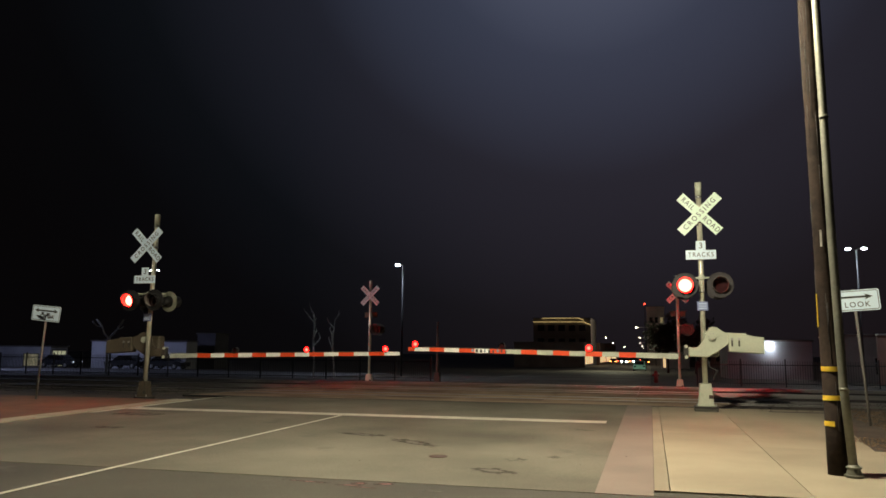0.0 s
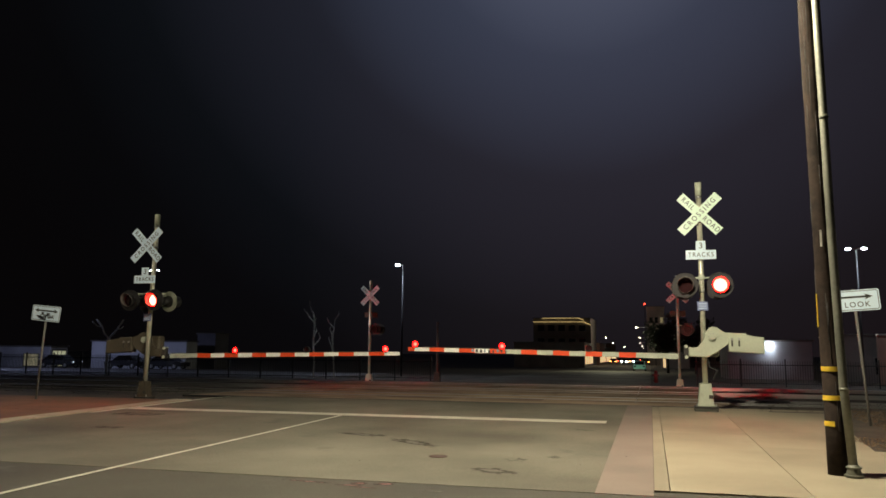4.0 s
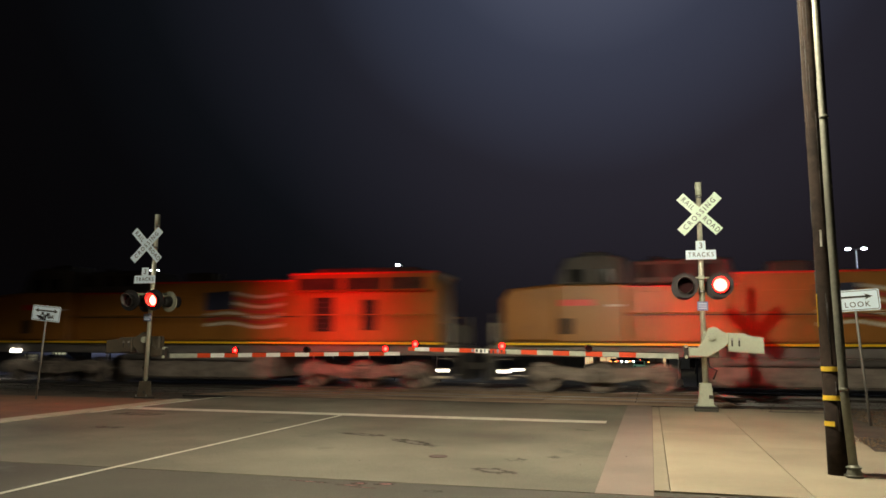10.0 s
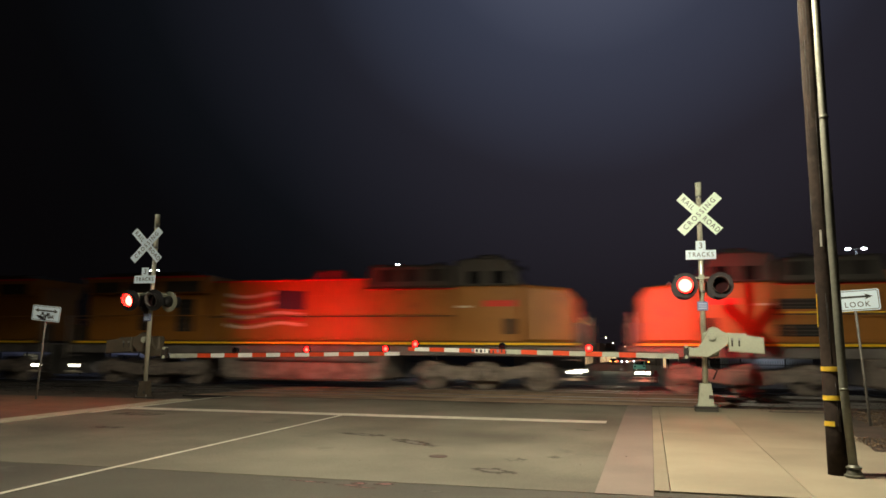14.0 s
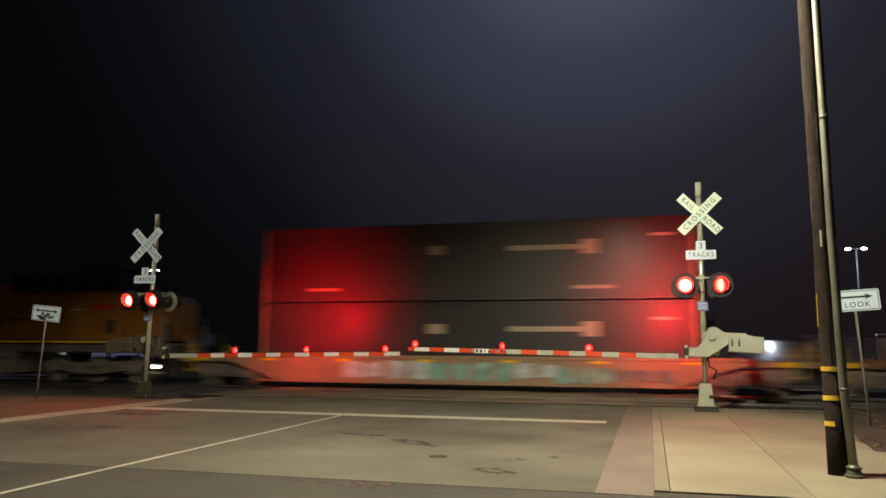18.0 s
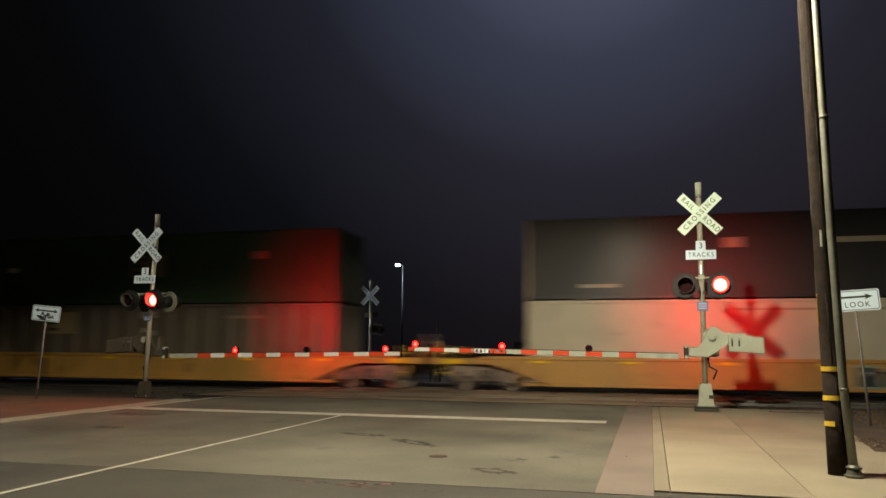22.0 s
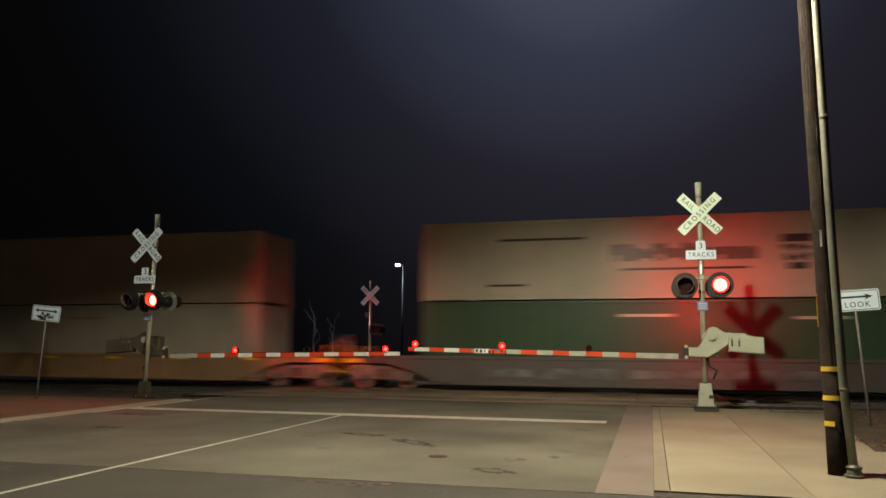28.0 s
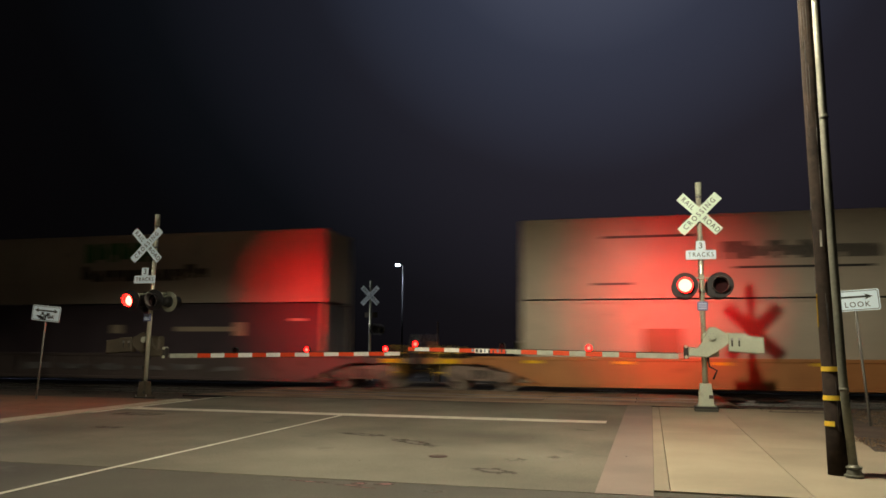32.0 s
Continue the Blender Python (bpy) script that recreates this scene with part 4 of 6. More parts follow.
lamp_post((-19.45, 60, level(60)), 8.72 - level(60), (-0.45,), "tall car park lamp, lit white, single head", M["lamp_cold"], 1.0, 0.17)
lamp_post((-42.9, 60, level(60)), 8.72 - level(60), (-0.5, 0.5), "distant twin-headed lamp, lit white", M["lamp_cold"], 0.75, 0.06)
lamp_post((13.1, 55, level(55)), 8.5 - level(55), (-0.5, 0.5), "tall twin-headed lamp, lit cold white", M["lamp_cold"], 0.95, 0.13)
for v, u, h in ((197, -3.2, 9.2), (310, -4.0, 9.2), (445, -5.2, 9.5), (600, -6.0, 9.5), (850, -6.5, 9.5)):
    lamp_post((1.2, v, level(v)), h, (-1,), "street lamp along the far street, lit", M["lamp_warm"], 1.2 - u, 0.08 + v / 3000)
for v, u, h in ((300, -18.2, 9.0), (427, -21.5, 9.0), (640, -22.0, 9.0)):
    lamp_post((u, v, level(v)), h, (1,), "street lamp along the far street, lit", M["lamp_warm"], 2.0, 0.08 + v / 3000)


def fence(u0, u1, v, label):
    t = thing("iron_fence", (0, 0, 0), label, "fence", kind="structure")
    z = level(v) - 0.1
    for u in np.arange(u0, u1 + 0.1, 2.4):
        part("post", box(B(), u - 0.04, u + 0.04, v - 0.04, v + 0.04, z, z + 1.62, 0.008), M["fence_black"], t)
    for h in (0.2, 1.25):
        part("rail", box(B(), u0, u1, v - 0.02, v + 0.02, z + h, z + h + 0.05), M["fence_black"], t)
    bm = B()
    for u in np.arange(u0 + 0.12, u1, 0.13):
        box(bm, u - 0.011, u + 0.011, v - 0.011, v + 0.011, z + 0.08, z + 1.5)
    tagged(part("pickets", bm, M["fence_black"], t), kind="stuff")
    return t


laid("lot_paving", strip(B(), -120, -24.0, 51.0, 71.0, -0.03, 0.1), M["lot_grey"], "pale grey paving behind the fence", "pavement")


fence(-64, -13.0, 48.0, "black iron picket fence behind the tracks")
fence(2.6, 38.0, 48.0, "black iron picket fence behind the tracks")


def building(at, size, label, mat, windows=(), parapet=0.4, lit="window_warm"):
    """A flat-roofed building; windows are (x, z, width, height, glows)."""
    w, d, h = size
    t = thing("building", at, label, "building")
    part("wall", box(B(), 0, w, 0, d, -0.4, h, 0.02), mat, t)
    part("roof", box(B(), -0.15, w + 0.15, -0.15, d + 0.15, h, h + 0.15, 0.03), M["wall_dark"], t)
    for x, z, ww, hh, glow in windows:
        win = part("window", box(B(), x - 0.08, x + ww + 0.08, -0.06, -0.002, z - 0.08, z + hh + 0.08), M["wall_dark"], t)
        n = max(1, int(ww / 1.2))
        for k in range(n):
            part("pane", box(B(), x + ww * k / n + 0.03, x + ww * (k + 1) / n - 0.03, -0.08, -0.062, z, z + hh), M[lit] if glow else M["glass_dark"], win)
    return t


M["door_glow"] = material("door_glow", (0.8, 0.8, 0.5), 0.4, emit=(0.92, 0.92, 0.58), power=0.22, vary=0.4, blot=2)
M["brick_pale"] = material("brick_pale", (0.20, 0.17, 0.165), 0.85, vary=0.25, blot=0.3)
warehouse = building((-91.5, 78, -0.5), (22.0, 2.9, 2.36), "low pale warehouse with lit doorway panels", M["wall_pale"], ((18.3, 0.1, 2.1, 1.4, True), (2, 0.8, 3, 1.2, False), (9, 0.8, 3, 1.2, False)))
doorway = part("doorway", box(B(), 22.002, 22.06, 0.3, 2.6, -0.1, 2.1), M["wall_dark"], warehouse, "doorway in the end wall")
for y0, y1 in ((0.4, 1.1), (1.2, 1.7), (1.8, 2.5)):
    part("pane", box(B(), 22.062, 22.08, y0, y1, 0.1, 1.9), M["door_glow"], doorway, "lit glass door pane")
building((-63.7, 78, -0.5), (12.7, 2.2, 3.03), "long low white shed behind the fence", M["wall_white"])
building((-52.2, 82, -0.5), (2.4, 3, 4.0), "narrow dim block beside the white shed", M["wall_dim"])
building((-25.5, 175, -1.0), (12.8, 18, 10.4), "dark three-storey office with glowing cornice lines", M["wall_dark"], [(1 + 2.3 * k, z, 1.5, 1.3, False) for k in range(5) for z in (1.5, 4.6, 7.6)])
office_trim = thing("cornice_lights", (-25.5, 175, -1.0), "gold light lines along the office roof", "light strip")
part("strip_low", box(B(), 0.0, 11.2, -0.35, 0.1, 9.59, 9.64), M["cornice_glow"], office_trim)
part("strip_top", box(B(), 2.0, 10.2, -0.35, -0.2, 10.42, 10.48), M["cornice_glow"], office_trim)
part("strip_return", prism(B(), [(11.2, 9.55), (12.8, 8.9), (12.8, 9.0), (11.2, 9.66)], -0.35, -0.2), M["cornice_glow"], office_trim)
part("strip_return", prism(B(), [(10.2, 10.4), (11.3, 9.9), (11.3, 10.0), (10.2, 10.5)], -0.35, -0.2), M["cornice_glow"], office_trim)
for k, (v, d, h) in enumerate(((150, 22, 4.6), (196, 26, 5.2), (224, 28, 4.4), (256, 34, 6.0))):
    b = building((-25.7, v, level(v)), (13.5, d, h), "dim shop building along the far street, lit front", M["wall_brick"] if k % 2 else M["wall_dark"])
    for j in range(4):
        y0 = d * (0.06 + 0.24 * j)
        win = part("shop_window", box(B(), 13.5, 13.56, y0, y0 + d * 0.2, 0.3, 2.9), M["wall_dark"], b)
        part("pane", box(B(), 13.562, 13.6, y0 + 0.3, y0 + d * 0.2 - 0.3, 0.5, 2.6), M["shop_glow"], win, "lit shop window pane")
building((-0.75, 205, level(205)), (4.4, 16, 14.7), "tall pale narrow building at the far street", M["brick_pale"], [(0.7 + 1.3 * k, 1.6 + 3 * j, 0.8, 1.4, k == 2 and j == 3) for k in range(3) for j in range(4)])
for v, w, d, h in ((170, 16, 24, 3.6), (235, 18, 40, 6.0), (300, 20, 80, 8.0)):
    building((2.4, v, level(v)), (w, d, h), "dark building along the far street", M["wall_dark"], [(1.0 + 2.4 * k, 1.2 + 3 * j, 1.4, 1.4, False) for k in range(int(w / 3)) for j in range(int(h / 3.4))])
building((14, 64, -0.6), (30, 8, 3.6), "low dark building with one lit wall lamp", M["wall_dark"], ((2, 0.8, 2.0, 1.2, False), (8, 0.8, 3.0, 1.2, False)))
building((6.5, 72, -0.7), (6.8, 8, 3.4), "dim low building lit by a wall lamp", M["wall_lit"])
building((1.9, 150, level(150)), (5.0, 6, 3.0), "small pale lit shop on the far street", M["wall_pale"], ((0.3, 0.1, 0.5, 2.2, True),), lit="shop_glow")
wl_lamp = thing("wall_lamp", (9.9, 71.9, 2.45), "bright white lamp on the low building wall", "wall lamp")
part("bracket", box(B(), -0.08, 0.08, -0.12, 0.1, 0.1, 0.22), M["galvanised"], wl_lamp)
part("bulb", box(B(), -0.24, 0.24, -0.32, -0.08, -0.06, 0.06, 0.04), M["lamp_cold"], wl_lamp, "glowing lamp glass")

aerial = thing("radio_mast", (-1.15, 203, level(203)), "thin radio mast with a small red light", "mast")
part("pole", tube(B(), (0, 0, -0.3), (0, 0, 15.2), 0.14, 0.09, 8), M["post_far"], aerial)
part("warning_light", tube(B(), (0, 0, 15.2), (0, 0, 15.42), 0.12, 0.10, 10), M["lamp_red"], aerial, "lit red warning light")
hydrant = thing("fire_hydrant", (0.3, 54.0, level(54.0)), "dull red iron fire hydrant at the roadside", "fire hydrant")
part("barrel", tube(B(), (0, 0, -0.1), (0, 0, 0.55), 0.13, 0.12, 16), M["hydrant_red"], hydrant)
part("bonnet", tube(B(), (0, 0, 0.55), (0, 0, 0.72), 0.15, 0.07, 16), M["hydrant_red"], hydrant)
part("flange", tube(B(), (0, 0, 0.02), (0, 0, 0.07), 0.18, n=16), M["hydrant_red"], hydrant)
for x in (-1, 1):
    part("nozzle", tube(B(), (0.1 * x, 0, 0.42), (0.22 * x, 0, 0.42), 0.06, n=10), M["hydrant_red"], hydrant)

slim = thing("guard_post", (-11.24, 41.0, level(41.0)), "dark slender post on a thick foot beyond the tracks", "post")
part("shaft", tube(B(), (0, 0, -0.2), (0, 0, 3.2), 0.07, 0.05, 10), M["iron"], slim)
part("foot", box(B(), -0.16, 0.16, -0.16, 0.16, -0.2, 0.55, 0.02), M["iron"], slim)
part("cap", tube(B(), (0, 0, 3.2), (0, 0, 3.26), 0.065, n=10), M["iron"], slim)

hedge = thing("dark_boundary_wall", (0, 0, 0), "dark boundary wall behind the fence", "wall", kind="structure")
part("wall", box(B(), 14.5, 60, 57, 57.3, -0.7, 2.9), M["wall_brick"], hedge)
part("coping", box(B(), 14.5, 60, 56.9, 57.4, 2.9, 3.0), M["galvanised"], hedge)


def bare_tree(at, height, seed, label, spread=0.5):
    rnd = random.Random(seed)
    t = thing("bare_tree", at, label, "tree")
    trunk, limbs, twigs = B(), B(), B()
    def branch(p, d, length, r, depth):
        bm = (limbs, twigs)[min(depth, 1)]
        q = p
        for k in range(3):
            d = (d + Vector((rnd.uniform(-1, 1), rnd.uniform(-1, 1), rnd.uniform(0.2, 1.2))) * 0.28).normalized()
            n = q + d * length / 3
            tube(bm, q, n, r * (1 - 0.22 * k), r * (1 - 0.22 * (k + 1)), 6)
            q = n
            if depth < 1 or (depth < 2 and k == 1):
                s = (d + Vector((rnd.uniform(-1, 1), rnd.uniform(-1, 1), rnd.uniform(-0.2, 0.5))) * 0.9).normalized()
                branch(q, s, length * rnd.uniform(0.3, 0.5), r * 0.5, depth + 1)
    steps = 8
    q, r = Vector((0, 0, -0.2)), height * 0.023
    for k in range(steps):
        n = q + Vector((rnd.uniform(-0.05, 0.05), rnd.uniform(-0.05, 0.05), height / steps))
        tube(trunk, q, n, r * (1 - 0.1 * k), r * (1 - 0.1 * (k + 1)), 8)
        q = n
        if k >= 3:
            for _ in range(1):
                a = rnd.uniform(0, 2 * math.pi)
                branch(q, Vector((math.cos(a) * spread * 1.6, math.sin(a) * spread, 0.9)).normalized(), height * rnd.uniform(0.12, 0.22), r * 0.48, 0)
    part("trunk", trunk, M["bark"], t)
    part("limbs", limbs, M["bark"], t)
    part("twigs", twigs, M["bark"], t)
    return t


bare_tree((-23.5, 52, level(52)), 4.7, 44, "slim leafless pale-barked tree behind the fence", 0.5)
bare_tree((-21.9, 52, level(52)), 4.2, 45, "slim leafless pale-barked tree behind the fence", 0.6)
forked = thing("bare_tree", (-42.6, 54, level(54)), "forked leafless pale-barked tree behind the fence", "tree")
part("trunk", sweep(B(), [(0, 0, -0.2), (0.05, 0, 1.2), (-0.04, 0.05, 2.1), (0.06, 0, 2.8)], 0.11, 8), M["bark"], forked)
for limb_pts, twig_pts in ((((0.06, 0, 2.75), (-0.35, 0, 3.1), (-0.7, 0.1, 3.7), (-1.25, 0.1, 4.3)), ((-0.7, 0.1, 3.65), (-1.05, -0.1, 3.75), (-1.5, -0.1, 4.1))),
                           (((0.06, 0, 2.75), (0.45, 0.1, 3.15), (0.75, 0.1, 3.5), (1.3, 0.1, 4.25)), ((0.75, 0.1, 3.5), (1.15, 0, 3.5), (1.4, 0, 3.7)))):
    limb = part("limb", sweep(B(), limb_pts, 0.065, 7), M["bark"], forked)
    part("twig", sweep(B(), twig_pts, 0.035, 6), M["bark"], limb)
bare_tree((18.4, 50, level(50)), 5.5, 35, "leafless pale-barked tree behind the fence", 0.6)


def leafy_tree(at, height, width, seed, label):
    """A street tree: tapered trunk, limbs and an uneven crown of many small leaves."""
    rnd = random.Random(seed)
    t = thing("street_tree", at, label, "tree")
    trunk, limbs, leaves = B(), B(), B()
    fork = height * 0.34
    tube(trunk, (0, 0, -0.2), (0.05, 0, fork * 0.5), 0.17, 0.13, 10)
    tube(trunk, (0.05, 0, fork * 0.5), (0, 0.03, fork), 0.13, 0.10, 10)
    tips = []
    for k in range(9):
        a = 2 * math.pi * k / 9 + rnd.uniform(-0.3, 0.3)
        reach = width * rnd.uniform(0.22, 0.46)
        tip = Vector((reach * math.cos(a), reach * math.sin(a), height * rnd.uniform(0.5, 0.93)))
        mid = Vector((tip.x * 0.45, tip.y * 0.45, fork + (tip.z - fork) * 0.55))
        tube(limbs, (0, 0.03, fork - 0.05), mid, 0.07, 0.045, 6)
        tube(limbs, mid, tip, 0.045, 0.015, 6)
        tips += [mid, tip, (mid + tip) / 2]
    for c in tips:
        clump = height * rnd.uniform(0.07, 0.15)
        for _ in range(100):
            p = c + Vector([rnd.uniform(-1, 1) for _ in range(3)]).normalized() * clump * 1.7 * rnd.random() ** 0.5
            d1 = Vector([rnd.uniform(-1, 1) for _ in range(3)]).normalized() * rnd.uniform(0.14, 0.28)
            d2 = d1.orthogonal().normalized() * d1.length * 0.55
            leaves.faces.new([leaves.verts.new(q) for q in (p - d1, p + d2, p + d1, p - d2)])
    part("trunk", trunk, M["tie"], t)
    part("limbs", limbs, M["tie"], t)
    part("crown", leaves, M["foliage"], t, "dark leafy crown")
    return t


leafy_tree((2.1, 104, level(104)), 7.2, 5.0, 61, "dark leafy street tree beside the far street")
leafy_tree((5.2, 98, level(92)), 6.2, 4.6, 62, "dark leafy street tree beside the far street")
bare_tree((13.4, 66, level(66)), 4.6, 52, "dim leafless tree by the lit wall", 0.6)


def parked_car(at, turn, label, mat, lit=""):
    t = thing("parked_car", at, label, "car", "parked cars", turn=turn)
    part("body", prism(B(), [(-2.2, 0.3), (-2.25, 0.72), (-1.35, 0.88), (1.7, 0.92), (2.2, 0.82), (2.2, 0.3)], -0.88, 0.88, 0.06), mat, t)
    cabin = part("cabin", prism(B(), [(-1.35, 0.86), (-0.55, 1.42), (0.95, 1.44), (1.75, 0.9)], -0.76, 0.76, 0.06), mat, t)
    for y in (-0.765, 0.765):
        part("side_window", prism(B(), [(-1.05, 0.93), (-0.5, 1.34), (0.9, 1.36), (1.4, 0.95)], y - 0.006, y + 0.006), M["glass_dark"], cabin)
    part("windscreen", prism(B(), [(-1.37, 0.92), (-0.60, 1.40), (-0.57, 1.38), (-1.33, 0.90)], -0.65, 0.65), M["glass_dark"], cabin)
    part("rear_window", prism(B(), [(1.74, 0.94), (1.0, 1.42), (0.97, 1.40), (1.70, 0.92)], -0.65, 0.65), M["glass_dark"], cabin)
    for x in (-1.4, 1.4):
        for y in (-0.84, 0.84):
            w = part("wheel", tube(B(), (x, y - 0.1, 0.32), (x, y + 0.1, 0.32), 0.32, n=18), M["rubber"], t)
            part("rim", tube(B(), (x, y - 0.11, 0.32), (x, y + 0.11, 0.32), 0.19, n=12), M["galvanised"], w)
    for y in (-0.62, 0.62):
        part("headlight", box(B(), -2.27, -2.2, y - 0.16, y + 0.16, 0.58, 0.72, 0.01), M["lamp_cold"] if lit == "head" else M["lamp_dim"] if lit == "dim" else M["glass_dark"], t)
        part("tail_light", box(B(), 2.19, 2.24, y - 0.16, y + 0.16, 0.62, 0.76, 0.01), M["lamp_red"] if lit == "tail" else M["lamp_amber"] if lit == "amber" else M["lens_dark"], t)
    return t


parked_car((-63.6, 73, level(73)), 180, "dark car parked beside the low shed, headlights lit", M["car_dark"], "dim")
parked_car((-55.8, 74, level(74)), 0, "dark car parked beside the low shed", M["car_dark"])
parked_car((-50.6, 74, level(74)), 180, "dark car parked beside the low shed", M["car_dark"])
parked_car((-1.6, 118, level(118)), -90, "teal car standing on the far street", M["car_pale"])
for u, v in ((-7.2, 225), (-4.3, 240), (-6.4, 320)):
    parked_car((u, v, level(v)), 90, "car with lit headlights on the far street", M["car_dark"], "head")
for u, v in ((-9.8, 215), (-6.6, 232), (-1.2, 205)):
    parked_car((u, v, level(v)), -90, "car with glowing amber lights on the far street", M["car_dark"], "amber")
for u, v in ((-9.3, 250), (-5.8, 262), (-0.9, 250)):
    parked_car((u, v, level(v)), -90, "car with red tail lights on the far street", M["car_dark"], "tail")
parked_car((-3.4, 330, level(330)), -90, "car with red tail lights on the far street", M["car_dark"], "tail")

# ---- the train ----
TRAIN_V = 28.6
MOVERS = []
WHEELS = []


def run(t):
    """Metres that the train has gone since 8.5 s."""
    s = np.linspace(8.5, t, 200)
    v = np.interp(s, [0, 11, 24, 40], [15.8, 15.8, 14.85, 14.85])
    return float(np.sum((v[1:] + v[:-1]) / 2 * np.diff(s)))


RUN_T = np.linspace(0, 32, 3201)
RUN_S = np.concatenate([[0.0], np.cumsum(np.interp((RUN_T[1:] + RUN_T[:-1]) / 2, [0, 11, 24, 40], [15.8, 15.8, 14.85, 14.85]) * 0.01)])


def run_fast(t):
    return float(np.interp(t, RUN_T, RUN_S))


def mover(ob, place, turn=0):
    ob.matrix_world = pose(place - run(0.0), TRAIN_V, RAIL_TOP, 0, 0, turn)
    MOVERS.append((ob, place, turn))
    return ob


def wheel_mesh(r):
    bm = B()
    for y in (-0.72, 0.72):
        s = 1 if y > 0 else -1
        tube(bm, (0, y - 0.065 * s, 0), (0, y + 0.065 * s, 0), r, r - 0.015, 28)
        tube(bm, (0, y - 0.1 * s, 0), (0, y - 0.06 * s, 0), r + 0.03, r + 0.03, 28)
        tube(bm, (0, y + 0.06 * s, 0), (0, y + 0.14 * s, 0), 0.13, 0.11, 14)
        for k in range(6):
            a = math.pi * k / 3
            tube(bm, (0.3 * math.cos(a), y + 0.05 * s, 0.3 * math.sin(a)), (0.3 * math.cos(a), y + 0.075 * s, 0.3 * math.sin(a)), 0.05, n=8)
    tube(bm, (0, -0.8, 0), (0, 0.8, 0), 0.09, n=12)
    return mesh_of("wheelset", bm, M["truck_silver"])


WHEEL_BIG, WHEEL_SMALL = wheel_mesh(0.53), wheel_mesh(0.46)


def bogie(parent, x, axles, r, mat, name="truck"):
    """A bogie: side frames, springs, journals and wheelsets, at x on its vehicle."""
    half = (axles - 1) * (1.0 if axles == 3 else 0.9)
    pts = [(x - half - 0.55, 0.62), (x - half - 0.35, 0.86), (x - half + 0.3, 0.92), (x - 0.45, 0.80), (x + 0.45, 0.80), (x + half - 0.3, 0.92), (x + half + 0.35, 0.86), (x + half + 0.55, 0.62),
           (x + half + 0.3, 0.42), (x + half - 0.35, 0.55), (x + 0.5, 0.34), (x - 0.5, 0.34), (x - half + 0.35, 0.55), (x - half - 0.3, 0.42)]
    tr = part(name, box(B(), x - 0.3, x + 0.3, -1.0, 1.0, 0.45, 0.85, 0.03), mat, parent, "steel wheel truck")
    for s in (-1, 1):
        y0, y1 = (0.98, 1.14) if s > 0 else (-1.14, -0.98)
        part("side_frame", prism(B(), pts, y0, y1, 0.025), mat, tr)
        sp = B()
        for dx in (-0.22, 0, 0.22):
            tube(sp, (x + dx, s * 1.08, 0.40), (x + dx, s * 1.08, 0.72), 0.085, n=10)
        part("springs", sp, M["steel_dark"], tr)
        for k in range(axles):
            ax = x - half + 2 * half * k / (axles - 1)
            part("axle_box", box(B(), ax - 0.17, ax + 0.17, s * 1.2 - 0.07, s * 1.2 + 0.07, r - 0.16, r + 0.2, 0.03), mat, tr)
    for k in range(axles):
        ax = x - half + 2 * half * k / (axles - 1)
        w = part("wheelset", WHEEL_BIG if r > 0.5 else WHEEL_SMALL, None, tr)
        w.location = (ax, 0, r)
        WHEELS.append((w, (ax, 0, r), r))
    return tr


def flag(parent, x, z, out, s):
    """A waving striped flag on a locomotive's side, as thin coloured plates."""
    for k in range(7):
        pts = []
        n = 12
        for i in range(n + 1):
            u = 3.4 * i / n
            pts.append((x + u, z - 0.2 * k + 0.10 * math.sin(u * 1.9) * min(1, u)))
        low = [(a, b - 0.12) for a, b in pts][::-1]
        part("flag_stripe", prism(B(), pts + low, *sorted((s * (out + 0.002), s * (out + 0.006)))), M["flag_red"] if k % 2 else M["flag_white"], parent, "red stripe" if k % 2 else "white stripe")
    part("flag_canton", prism(B(), [(x - 0.05, z + 0.04), (x + 1.2, z + 0.10), (x + 1.2, z - 0.62), (x - 0.05, z - 0.68)], *sorted((s * (out + 0.007), s * (out + 0.010)))), M["flag_blue"], parent, "dark blue flag canton")


